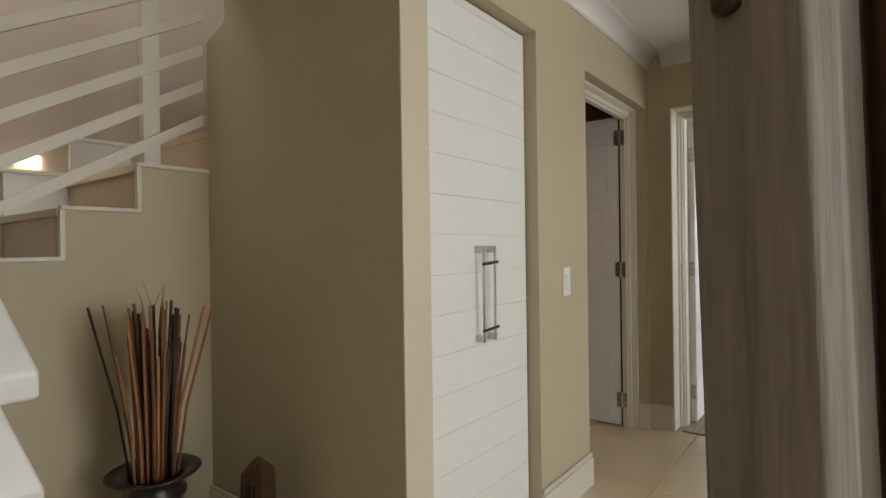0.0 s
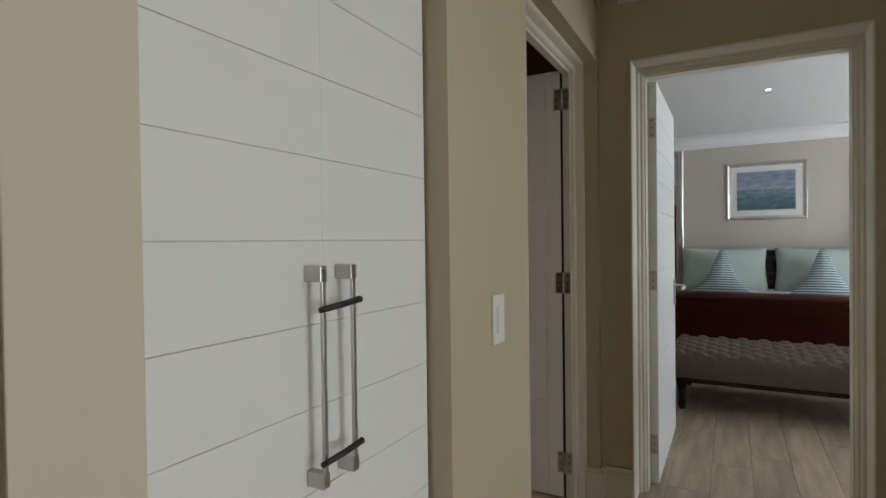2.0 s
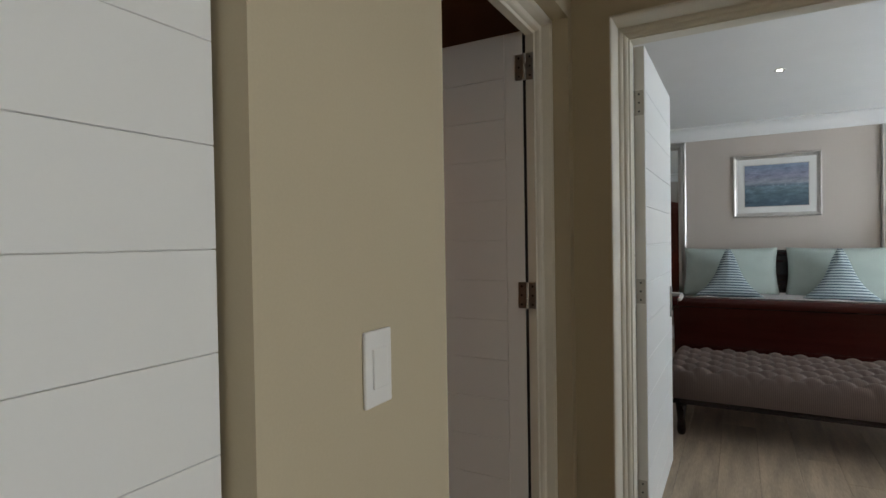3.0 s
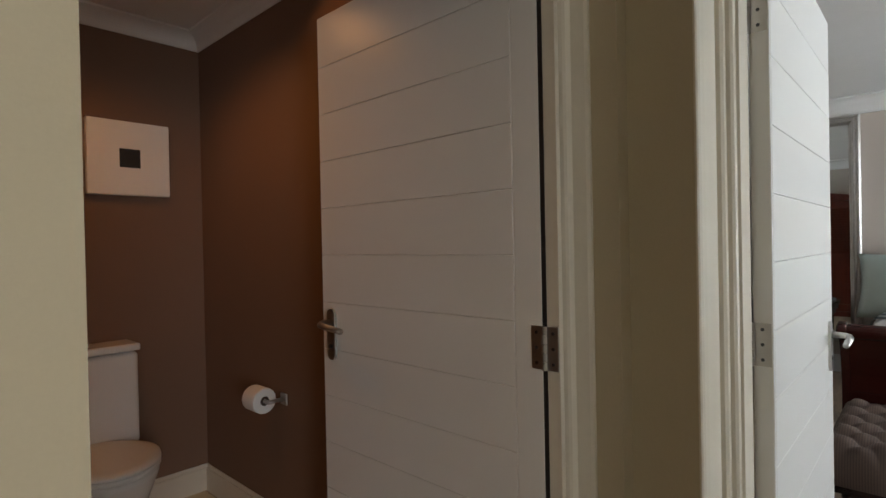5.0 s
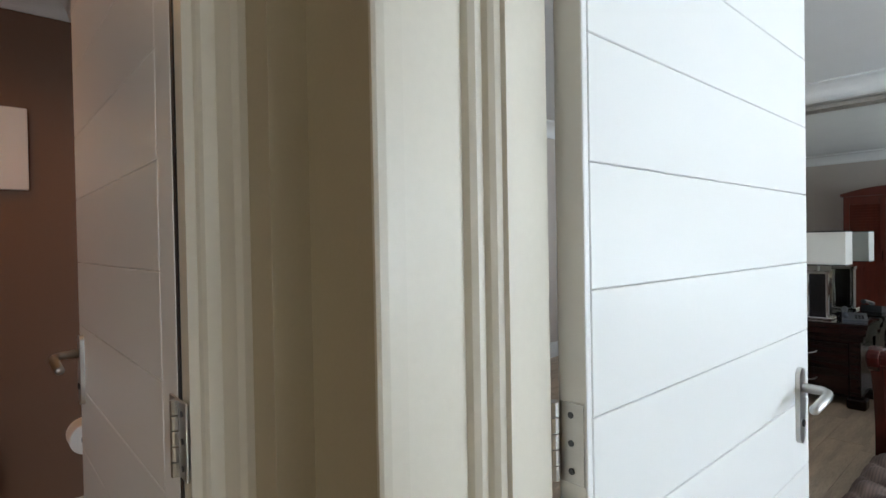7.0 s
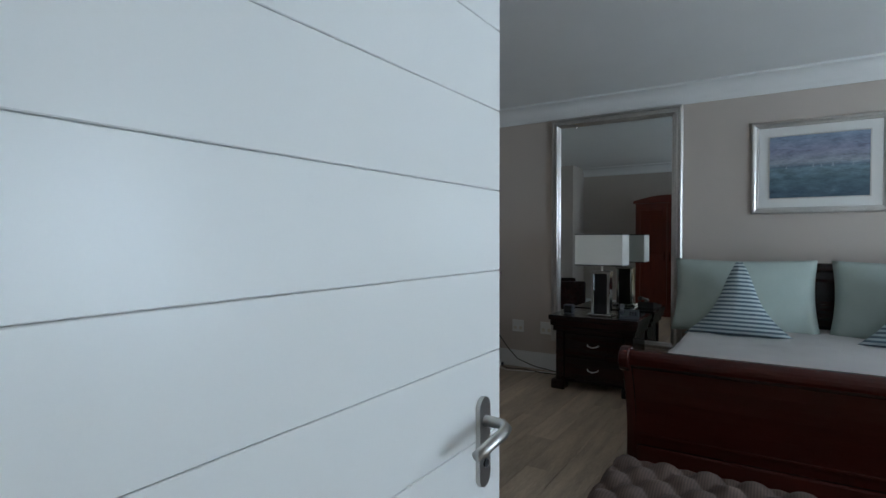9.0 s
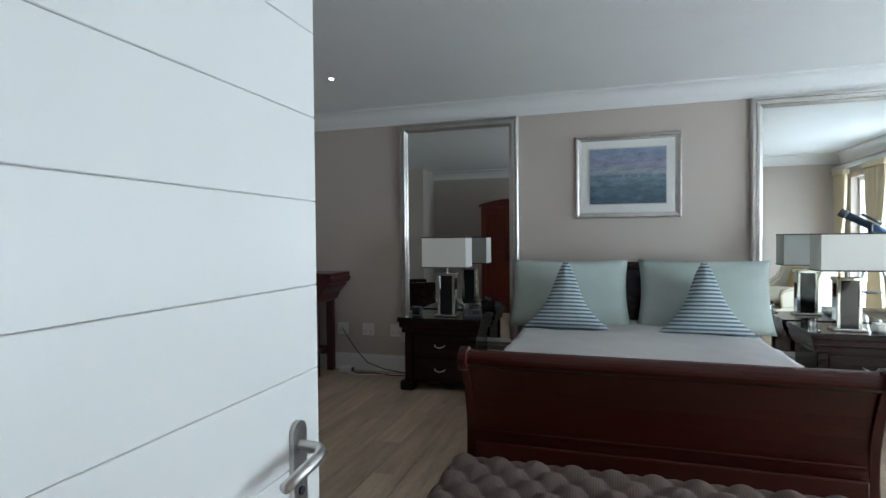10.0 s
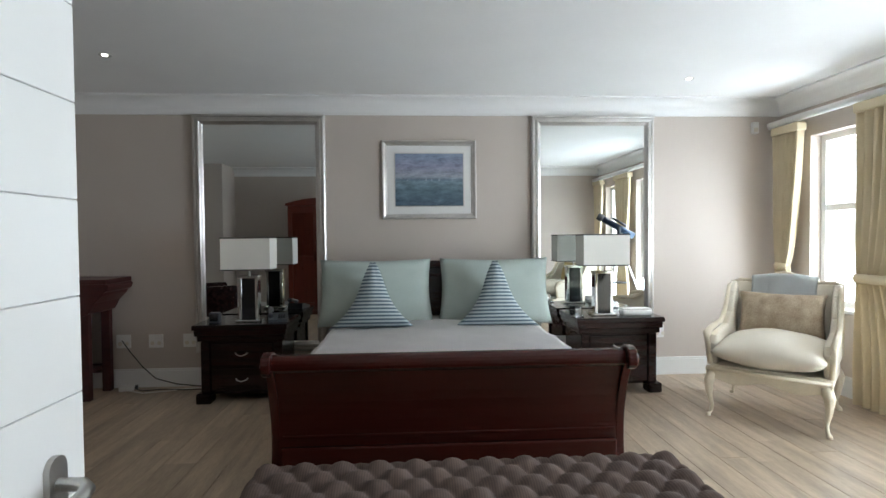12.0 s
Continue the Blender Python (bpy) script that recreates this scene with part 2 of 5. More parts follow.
def boxes(*bs, bevel=0.0):
    bm = bmesh.new()
    for q in bs:
        box(*q, bevel=bevel, bm=bm)
    return bm


def ring_loft(bm, rings, cap=True):
    rows = [[bm.verts.new(p) for p in r] for r in rings]
    n = len(rows[0])
    for a, c in zip(rows, rows[1:]):
        for i in range(n):
            bm.faces.new((a[i], a[(i + 1) % n], c[(i + 1) % n], c[i]))
    if cap:
        bm.faces.new(rows[0][::-1])
        bm.faces.new(rows[-1])
    bmesh.ops.recalc_face_normals(bm, faces=bm.faces[:])
    return bm


def lathe(profile, seg=32, centre=(0, 0, 0), bm=None):
    """profile: radius, height pairs from the bottom up."""
    bm = bm or bmesh.new()
    cx, cy, cz = centre
    return ring_loft(bm, [[(cx + r * math.cos(2 * math.pi * i / seg), cy + r * math.sin(2 * math.pi * i / seg), cz + z) for i in range(seg)] for r, z in profile])


def tube(points, radius, seg=8, bm=None):
    """A round tube through points; radius a number or one per point."""
    bm = bm or bmesh.new()
    pts = [Vector(p) for p in points]
    rs = radius if isinstance(radius, (list, tuple)) else [radius] * len(pts)
    rings = []
    for i, p in enumerate(pts):
        d = (pts[min(i + 1, len(pts) - 1)] - pts[max(i - 1, 0)]).normalized()
        u = d.cross(Vector((0, 0, 1)) if abs(d.z) < 0.9 else Vector((1, 0, 0))).normalized()
        w = d.cross(u)
        rings.append([p + rs[i] * (math.cos(2 * math.pi * k / seg) * u + math.sin(2 * math.pi * k / seg) * w) for k in range(seg)])
    return ring_loft(bm, rings)


def prism(poly, axis, a0, a1, bm=None):
    """A flat outline (in the two other axes, in order) drawn out along an axis."""
    bm = bm or bmesh.new()

    def at(p, a):
        return {"x": (a, p[0], p[1]), "y": (p[0], a, p[1]), "z": (p[0], p[1], a)}[axis]
    return ring_loft(bm, [[at(p, a0) for p in poly], [at(p, a1) for p in poly]])


def cushion(w, h, t, n=18, taper=0.0, pinch=0.06, hollow=0.0):
    """A soft pillow standing in the xz plane, its base at z = 0."""
    bm = bmesh.new()
    sides = []
    for sgn in (1, -1):
        g = []
        for j in range(n + 1):
            row = []
            for i in range(n + 1):
                u, v = 2 * i / n - 1, 2 * j / n - 1
                k = max(0, (1 - u * u)) ** 0.45 * max(0, (1 - v * v)) ** 0.45
                e = 1 - pinch * (1 - abs(u) ** 2) * abs(v) ** 4
                f = 1 - pinch * (1 - abs(v) ** 2) * abs(u) ** 4
                wob = noise.noise(Vector((u * 2 + w, v * 2 + h, sgn * 3))) * 0.12
                x = u * w / 2 * f * (1 - taper * (v + 1) / 2) * (1 - hollow * math.sin(math.pi * (v + 1) / 2))
                row.append(bm.verts.new((x, sgn * t / 2 * k * (1 + wob) * (1 - taper * 0.5 * (v + 1) / 2), (v * e + 1) * h / 2)))
            g.append(row)
        for j in range(n):
            for i in range(n):
                bm.faces.new((g[j][i], g[j][i + 1], g[j + 1][i + 1], g[j + 1][i]))
        sides.append(g)
    bmesh.ops.remove_doubles(bm, verts=bm.verts[:], dist=0.0004)
    bmesh.ops.recalc_face_normals(bm, faces=bm.faces[:])
    return bm


def cornice(name, x0, y0, x1, y1, z, size, label):
    """A coved cornice along the inside of a rectangular room."""
    bm = bmesh.new()
    prof = [(0, 0), (0, -size), (size * 0.1, -size), (size * 0.14, -size * 0.86)]
    for i in range(1, 7):
        a = math.pi / 2 * i / 7
        prof.append((size * (0.14 + 0.72 * (1 - math.cos(a))), -size * (0.86 - 0.72 * math.sin(a))))
    prof += [(size * 0.86, -size * 0.14), (size, -size * 0.1), (size, 0)]
    rings = []
    for d, h in prof:
        rings.append([(x0 + d, y0 + d, z + h), (x1 - d, y0 + d, z + h), (x1 - d, y1 - d, z + h), (x0 + d, y1 - d, z + h)])
    ring_loft(bm, rings, cap=False)
    return struct(name, bm, M_CEIL, label, "cornice")


def skirting(name, runs, height=0.16, mat=None):
    """runs: x0, y0, x1, y1 of thin boxes along the walls."""
    bm = bmesh.new()
    for x0, y0, x1, y1 in runs:
        box(x0, y0, 0, x1, y1, height - 0.022, bm=bm)
        dx, dy = (0.005, 0) if abs(x1 - x0) < abs(y1 - y0) else (0, 0.005)
        box(x0 + dx, y0 + dy, height - 0.022, x1 - dx, y1 - dy, height, bevel=0.004, bm=bm)
    return struct(name, bm, mat or M_TRIM, "white painted moulded skirting board along the wall", "baseboard")

# ---- large structure ----
HC, BC, WCC = 2.45, 2.57, 2.42
X_L, X_R, Y_E, Y_B = -0.9, 0.27, 3.56, 8.66
BX0, BX1, BY0 = -3.9, 3.36, 3.77

struct("backdrop_sky", boxes((7.0, -2, -0.45, 7.1, 14, 6)), glowing("bright_overcast_sky", (0.93, 0.97, 1.0), 3.0), "bright white sky beyond the windows", "sky")
struct("ground", boxes((-300, -300, -0.6, 300, 300, -0.45)), M_GROUND, "dry garden ground outside the house", "ground")

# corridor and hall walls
# Thin sheet on the east face, paler than the hall wall around it.
struct("wall_pier", box(-0.957, 1.19, 0, -0.950, 1.327, 2.7, bevel=0.002), material("pale_pier_face", (0.62, 0.55, 0.42), 0.7, vary=0.035, scale=1.5, fine=180, bump=0.1), "pale beige sheet on the east face of the wall beside the cupboard", "wall")
struct("wall_corridor_west", boxes(
    (-1.05, 1.331, 2.13, X_L, 2.0, 2.7), (-1.05, 2.0, 0, X_L, 2.525, 2.7),
    (-1.05, 2.525, 2.098, X_L, 3.51, 2.7), (-1.05, 3.51, 0, X_L, Y_E, 2.7)), M_HALL, "olive-beige painted corridor wall with two door openings", "wall")
struct("wall_corridor_end", boxes(
    (-1.05, Y_E, 0, -0.753, 3.75, 2.7), (0.143, Y_E, 0, 0.45, 3.75, 2.7), (-0.753, Y_E, 2.082, 0.143, 3.75, 2.7)), M_HALL,
    "olive-beige painted corridor end wall around the bedroom doorway", "wall")
struct("wall_corridor_east", boxes((X_R, 2.75, 0, 0.42, Y_E, 2.7), (0.42, 2.75, 0, 3.2, 2.9, 2.7)), M_HALL, "olive-beige painted corridor wall", "wall")
olive = [(-2.12, 0), (-0.957, 0), (-0.957, 3.2), (-1.97, 3.2), (-1.97, 2.2), (-2.12, 2.14)]
struct("wall_stair_end", prism(olive, "y", 1.19, 1.33), M_HALL, "olive-beige painted wall closing the stair side", "wall")
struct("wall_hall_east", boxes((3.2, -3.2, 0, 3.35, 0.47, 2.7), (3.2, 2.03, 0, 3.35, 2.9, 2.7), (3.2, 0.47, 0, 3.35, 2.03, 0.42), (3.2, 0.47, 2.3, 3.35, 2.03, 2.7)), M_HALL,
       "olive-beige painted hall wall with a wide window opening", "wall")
# Unseen wall; its opening is added only to let the south fill in.
struct("wall_hall_south", boxes((-3.35, -3.35, 0, 0.0, -3.2, 3.3), (1.4, -3.35, 0, 3.35, -3.2, 3.3), (0.0, -3.35, 0, 1.4, -3.2, 0.8), (0.0, -3.35, 2.2, 1.4, -3.2, 3.3)), M_HALL, "olive-beige painted hall wall, out of view, with an opening added for fill light", "wall")
struct("wall_stairwell", boxes((-3.10, -3.2, 0, -2.95, 2.2, 3.3)), material("stairwell_paint", (0.52, 0.43, 0.355), 0.8, vary=0.03, bump=0.1),
       "pale beige painted stairwell wall", "wall")
struct("wall_landing", boxes((-2.95, 2.0, 0, -2.1, 2.18, 3.3)), M_HALL, "beige painted wall behind the stair landing", "wall")
struct("ceiling_hall", boxes((-2.0, -3.2, HC, 3.2, 1.19, HC + 0.1), (-0.96, 1.19, HC, 3.2, 2.75, HC + 0.1), (X_L, 2.75, HC, X_R, Y_E, HC + 0.1)), M_CEIL, "white painted hall ceiling", "ceiling")
struct("ceiling_stairwell", boxes((-3.35, -3.2, 3.3, -1.0, 2.3, 3.4), (-2.0, -3.2, HC + 0.1, -1.9, 1.19, 3.3)), M_CEIL, "white painted stairwell ceiling", "ceiling")

# cove along the corridor walls
cv = [(0, 0), (0, -0.09), (0.008, -0.09)] + [(0.008 + 0.085 * (1 - math.cos(math.pi / 2 * i / 6)), -0.085 * (1 - math.sin(math.pi / 2 * i / 6)) - 0.002) for i in range(1, 7)] + [(0.095, 0)]
bm = prism([(X_L + a, HC + c) for a, c in cv], "y", 1.19, Y_E)
prism([(Y_E - a, HC + c) for a, c in cv], "x", X_L + 0.09, X_R, bm=bm)
prism([(X_R - a, HC + c) for a, c in cv], "y", 2.75, Y_E - 0.09, bm=bm)
struct("cornice_corridor", bm, M_CEIL, "white coved plaster cornice in the corridor", "cornice", smooth=True)

skirting("baseboard_corridor", [(X_L, 2.0, X_L + 0.02, 2.525), (X_L, 3.51, X_L + 0.02, Y_E), (X_L + 0.02, Y_E - 0.02, -0.760, Y_E), (0.150, Y_E - 0.02, X_R, Y_E),
                                (X_R - 0.02, 2.75, X_R, Y_E - 0.02), (-2.12, 1.17, -0.957, 1.19), (-0.958, 3.49, X_L + 0.02, 3.51)])

# bedroom walls
struct("wall_bedroom_north", boxes((BX0 - 0.15, Y_B, 0, BX1 + 0.25, Y_B + 0.15, 2.7)), M_BED, "warm grey-beige painted bedroom wall behind the bed", "wall")
struct("wall_bedroom_west", boxes((BX0 - 0.15, 3.6, 0, BX0, Y_B, 2.7)), M_BED, "warm grey-beige painted bedroom wall", "wall")
struct("wall_bedroom_pier", boxes((BX0, BY0, 0, -3.3, 4.4, 2.7)), M_BED, "warm grey-beige painted wall pier", "wall")
W1 = (7.30, 8.27, 0.70, 2.17)
W2 = (4.1, 5.0, 0.15, 2.17)
W3 = (5.4, 6.6, 0.08, 2.17)
struct("wall_bedroom_east", boxes(
    (BX1, 3.6, 0, BX1 + 0.25, W2[0], 2.7), (BX1, W2[0], 0, BX1 + 0.25, W2[1], W2[2]), (BX1, W2[0], W2[3], BX1 + 0.25, W2[1], 2.7),
    (BX1, W2[1], 0, BX1 + 0.25, W3[0], 2.7), (BX1, W3[0], 0, BX1 + 0.25, W3[1], W3[2]), (BX1, W3[0], W3[3], BX1 + 0.25, W3[1], 2.7), (BX1, W3[1], 0, BX1 + 0.25, W1[0], 2.7), (BX1, W1[0], 0, BX1 + 0.25, W1[1], W1[2]), (BX1, W1[0], W1[3], BX1 + 0.25, W1[1], 2.7),
    (BX1, W1[1], 0, BX1 + 0.25, Y_B, 2.7)), M_BED, "warm grey-beige painted bedroom wall with windows", "wall")
struct("wall_bedroom_south", boxes((BX0, 3.75, 0, -0.753, BY0, 2.7), (0.143, 3.75, 0, BX1, BY0, 2.7), (-0.753, 3.75, 2.082, 0.143, BY0, 2.7)), M_BED, "beige painted bedroom wall beside the door", "wall")
struct("ceiling_bedroom", boxes((BX0, BY0, BC, BX1, Y_B, BC + 0.1)), M_CEIL, "white painted bedroom ceiling", "ceiling")
cornice("cornice_bedroom", BX0, BY0, BX1, Y_B, BC, 0.15, "white coved plaster cornice around the bedroom")
skirting("baseboard_bedroom", [(BX0, Y_B - 0.02, BX1, Y_B), (BX1 - 0.02, BY0, BX1, Y_B - 0.02), (BX0, 4.4, BX0 + 0.02, Y_B - 0.02), (-3.3, BY0, -0.8, BY0 + 0.02), (0.19, BY0, BX1 - 0.02, BY0 + 0.02)], 0.165, M_WHITE)

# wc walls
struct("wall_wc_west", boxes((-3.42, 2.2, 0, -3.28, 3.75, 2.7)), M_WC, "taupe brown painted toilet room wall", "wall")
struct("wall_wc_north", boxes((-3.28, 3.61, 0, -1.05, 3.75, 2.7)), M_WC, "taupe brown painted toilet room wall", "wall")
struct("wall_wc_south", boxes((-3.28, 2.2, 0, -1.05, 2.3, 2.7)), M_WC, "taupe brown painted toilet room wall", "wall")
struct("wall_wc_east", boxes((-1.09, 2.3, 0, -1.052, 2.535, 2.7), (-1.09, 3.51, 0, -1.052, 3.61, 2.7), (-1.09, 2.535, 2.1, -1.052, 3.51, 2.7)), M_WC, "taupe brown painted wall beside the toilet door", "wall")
struct("ceiling_wc", boxes((-3.28, 2.3, WCC, -1.09, 3.61, WCC + 0.1)), M_CEIL, "white painted toilet room ceiling", "ceiling")
cornice("cornice_wc", -3.28, 2.3, -1.09, 3.61, WCC, 0.08, "white coved plaster cornice in the toilet room")
skirting("baseboard_wc", [(-3.28, 2.3, -3.262, 3.61), (-3.262, 3.592, -1.09, 3.61)], 0.14)


def door_frame(name, m, width, height, prof, label, near=1.0):
    """Moulded lining; prof: (distance out from the clear opening, depth into the wall). Local x runs across the opening from 0; near narrows the first jamb."""
    t = tagged(new(name), label, "door frame", kind="structure")
    t.matrix_basis = m
    stations = [[(-u * near, v, 0) for u, v in prof], [(-u * near, v, height + u) for u, v in prof],
                [(width + u, v, height + u) for u, v in prof], [(width + u, v, 0) for u, v in prof]]
    for k, nm in enumerate(("jamb", "head", "jamb")):
        part(nm, ring_loft(bmesh.new(), stations[k:k + 2]), M_TRIM, t)
    return t


# deep lining, stepped in with two beads towards the door
door_frame("door_frame_bedroom", pose(-0.711, Y_E, 0), 0.812, 2.04,
           [(0.047, -0.005), (0.043, -0.005), (0.040, -0.001), (0.038, 0.008), (0.037, 0.030), (0.037, 0.108), (0.041, 0.111), (0.041, 0.118), (0.031, 0.120),
            (0.025, 0.126), (0.023, 0.134), (0.015, 0.136), (0.009, 0.141), (0.006, 0.148), (0.0, 0.150), (0.0, 0.224), (0.047, 0.224)],
           "white painted moulded timber lining of the bedroom doorway")
# toilet door lining: set back in the corridor wall
door_frame("door_frame_wc", pose(-0.965, 2.545, 0, 0, 0, 90), 0.905, 2.04,
           [(0.064, -0.003), (0.050, -0.003), (0.043, 0.003), (0.038, 0.018), (0.034, 0.031), (0.018, 0.035), (0.014, 0.041), (0.012, 0.050), (0.0, 0.052), (0.0, 0.084), (0.064, 0.084)],
           "white painted moulded timber lining of the toilet doorway", 0.35)

# ---- doors ----


def lever(parent, x, y, z, side, along):
    """Lever handle on a face; side: the way the face looks along local y; along: the way the lever points along local x."""
    h = part("door_handle", lathe_flat(x, y, z, side), M_STEEL, parent, "brushed steel lever handle", smooth=False)
    part("lever", tube([(x, y + side * 0.008, z - 0.045), (x, y + side * 0.045, z - 0.045), (x + along * 0.012, y + side * 0.058, z - 0.047),
                        (x + along * 0.035, y + side * 0.062, z - 0.049), (x + along * 0.125, y + side * 0.060, z - 0.058)], [0.011, 0.010, 0.0105, 0.0105, 0.0095], 12), M_STEEL, h, smooth=True)
    part("keyhole", tube([(x, y + side * 0.009, z - 0.125), (x, y + side * 0.0125, z - 0.125)], 0.008, 10), M_BLACK, h)
    return h


def lathe_flat(x, y, z, side):
    """Rounded long backplate, 38 mm wide, 170 mm tall, its top at z."""
    pts = []
    for i in range(9):
        a = math.pi * i / 8
        pts.append((x + 0.021 * math.cos(a), z - 0.021 + 0.021 * math.sin(a)))
    for i in range(9):
        a = math.pi + math.pi * i / 8
        pts.append((x + 0.021 * math.cos(a), z - 0.15 + 0.021 * math.sin(a)))
    lo, hi = sorted((y, y + side * 0.009))
    return prism(pts, "y", lo, hi)


def hinge(parent, x, y, z, flip=1):
    """Butt hinge lying open, knuckle along z."""
    bm = boxes((x - 0.036, y - 0.0015, z - 0.05, x + 0.036, y + 0.0015, z + 0.05), bevel=0.001)
    h = part("hinge", bm, M_STEEL, parent, "steel butt hinge")
    bm = bmesh.new()
    for k in range(5):
        tube([(x, y + flip * 0.004, z - 0.05 + 0.0202 * k), (x, y + flip * 0.004, z - 0.05 + 0.0202 * k + 0.0185)], 0.0065, 10, bm=bm)
    part("knuckle", bm, M_STEEL, h, smooth=False)
    for sx in (-1, 1):
        for sz in (-0.035, 0, 0.035):
            part("screw", tube([(x + sx * 0.022, y, z + sz), (x + sx * 0.022, y + flip * 0.0028, z + sz)], 0.0042, 8), M_GREY, h)


def edge_hinge(parent, z):
    """Butt hinge between the leaf's edge and the frame's back face."""
    h = part("hinge", boxes((-0.002, 0.004, z - 0.05, 0.0, 0.040, z + 0.05), (-0.0165, 0.047, z - 0.05, -0.0145, 0.083, z + 0.05)), M_STEEL, parent, "steel butt hinge")
    bm = bmesh.new()
    for k in range(5):
        tube([(-0.008, 0.0435, z - 0.05 + 0.0202 * k), (-0.008, 0.0435, z - 0.05 + 0.0202 * k + 0.0185)], 0.0075, 10, bm=bm)
    part("knuckle", bm, M_STEEL, h)
    for sz in (-0.035, 0, 0.035):
        part("screw", tube([(-0.0005, 0.022, z + sz), (-0.0032, 0.022, z + sz)], 0.0042, 8), M_GREY, h)


def boarded_door(name, label, m, width, height, spacing, first, stile=0.075):
    """A leaf of horizontal boards; hinge at local x = 0, leaf along +x, thickness in y from 0 to 0.042."""
    t = tagged(new(name), label, "door", kind="structure")
    t.matrix_basis = m
    part("core", box(0.004, 0.009, 0, width - 0.004, 0.033, height), M_WHITE, t)
    part("stile", box(0, 0, 0, stile, 0.042, height, bevel=0.0025), M_WHITE, t)
    zs = [z for z in [first + spacing * k for k in range(-20, 20)] if 0.03 < z < height - 0.03]
    edges = [0] + zs + [height]
    for a, c in zip(edges, edges[1:]):
        bm = box(stile + 0.001, 0, a + 0.0006, width, 0.042, c - 0.0006, bevel=0.0014, seg=1)
        part("board", bm, M_WHITE, t)
    return t


bed_door = boarded_door("door_bedroom", "white painted boarded timber bedroom door standing open", pose(-0.671, 3.802, 0.01, 0, 0, 90), 0.918, 2.03, 0.158, 1.062, 0.012)
lever(bed_door, 0.84, 0.0, 0.985, -1, -1)
lever(bed_door, 0.84, 0.042, 0.985, 1, -1)
for z in (0.20, 1.03, 1.80):
    edge_hinge(bed_door, z)
part("latch_plate", box(0.918, 0.012, 0.83, 0.9195, 0.03, 1.0), M_STEEL, bed_door)

wc_door = boarded_door("door_wc", "white painted boarded timber toilet door standing open inwards", pose(-1.060, 3.489, 0.01, 0, 0, 180), 0.87, 2.05, 0.158, 1.09)
# Black strip puts the hinge gap's deep shade into colour; not a seal.
part("draught_seal", box(-0.0115, 0.012, 0.0, -0.0005, 0.041, 2.04), M_BLACK, wc_door, "black strip for the deep shade in the hinge gap")
lever(wc_door, 0.815, 0.042, 1.07, 1, -1)
for z in (0.17, 1.035, 1.91):
    hinge(wc_door, -0.008, 0.0435, z, 1)

# cupboard in the corridor
cup = tagged(new("built_in_cupboard"), "white painted boarded double cupboard doors set in the corridor wall", "cupboard")
part("back", boxes((-1.04, 1.33, 0.0, -1.02, 1.997, 2.128)), M_WHITE, cup)
for y0, y1, hy in ((1.330, 1.6457, 1.607), (1.646, 1.990, 1.684)):
    d = part("door", box(-0.99, y0, 0.02, -0.968, y1, 2.12), M_WHITE, cup)
    zs = [0.02] + [1.253 + 0.1395 * k for k in range(-8, 7)] + [2.12]
    for a, c in zip(zs, zs[1:]):
        part("board", prism([(-0.972, a + 0.0004), (-0.959, a + 0.0004), (-0.958, a + 0.0014), (-0.958, c - 0.0014), (-0.959, c - 0.0004), (-0.972, c - 0.0004)], "y", y0, y1), M_WHITE, d)
    h = part("handle", boxes((-0.929, hy - 0.003, 0.862, -0.923, hy + 0.006, 1.200), bevel=0.001), M_STEEL, d, "slim brushed steel bar handle")
    for z in (0.850, 1.186):
        part("mount", box(-0.958, hy - 0.0085, z, -0.922, hy + 0.0085, z + 0.026, bevel=0.002), M_STEEL, h)
for z, tilt in ((1.146, 0.004), (0.897, 0.003)):
    part("safety_strap", tube([(-0.919, 1.594, z - tilt), (-0.917, 1.645, z), (-0.919, 1.697, z + tilt)], [0.005, 0.0055, 0.006], 10), M_BLACK, cup, "black rubber safety strap over both handles", smooth=True)

# ---- stairs ----
st = tagged(new("staircase"), "tiled staircase with white trim beside the hall", "staircase", kind="structure")
steps = []
side = [(1.19, 0)]
for k in range(8):
    y0, z = 0.90 - 0.265 * k, 1.565 - 0.188 * k
    y1 = y0 + 0.265 + (0.03 if k == 0 else 0)
    part("tread", box(-2.95, y0 - 0.02, z - 0.035, -2.13, y1, z - 0.005, bevel=0.004), M_STEP, st)
    part("riser", box(-2.95, y0, z - 0.188, -2.22, y0 + 0.02, z - 0.035), M_STEP, st)
    part("nosing", box(-2.135, y0 - 0.012, z - 0.012, -2.108, y1 if k else 1.188, z + 0.004, bevel=0.003), M_TRIM, st, "cream tile edging strip")
    part("edge_strip", box(-2.135, y0 - 0.014, z - 0.188, -2.110, y0 + 0.002, z - 0.013), M_TRIM, st)
    part("wall_skirting", box(-2.95, y0 + 0.005, z - 0.003, -2.925, y1, z + 0.205, bevel=0.003), M_WHITE, st)
    part("wall_skirting_cap", box(-2.95, y0 - 0.01, z + 0.205, -2.915, y1 + 0.01, z + 0.225, bevel=0.003), M_WHITE, st)
    side += [(y1 if k else 1.19, z - 0.013), (y0, z - 0.013)]
side += [(0.90 - 0.265 * 7, 0)]
part("riser", box(-2.95, 1.195, 1.53, -2.121, 1.215, 1.718), M_STEP, st)
part("landing", box(-2.95, 1.195, 1.72, -2.121, 2.0, 1.755), M_STEP, st)
struct("wall_stair_side", prism(side, "x", -2.22, -2.12), M_HALL, "olive-beige painted wall under the stairs with stepped top", "wall")
part("step_light", box(-2.95, 0.69, 1.615, -2.930, 0.79, 1.675, bevel=0.004), M_STEPLIGHT, st, "small lit recessed step light")

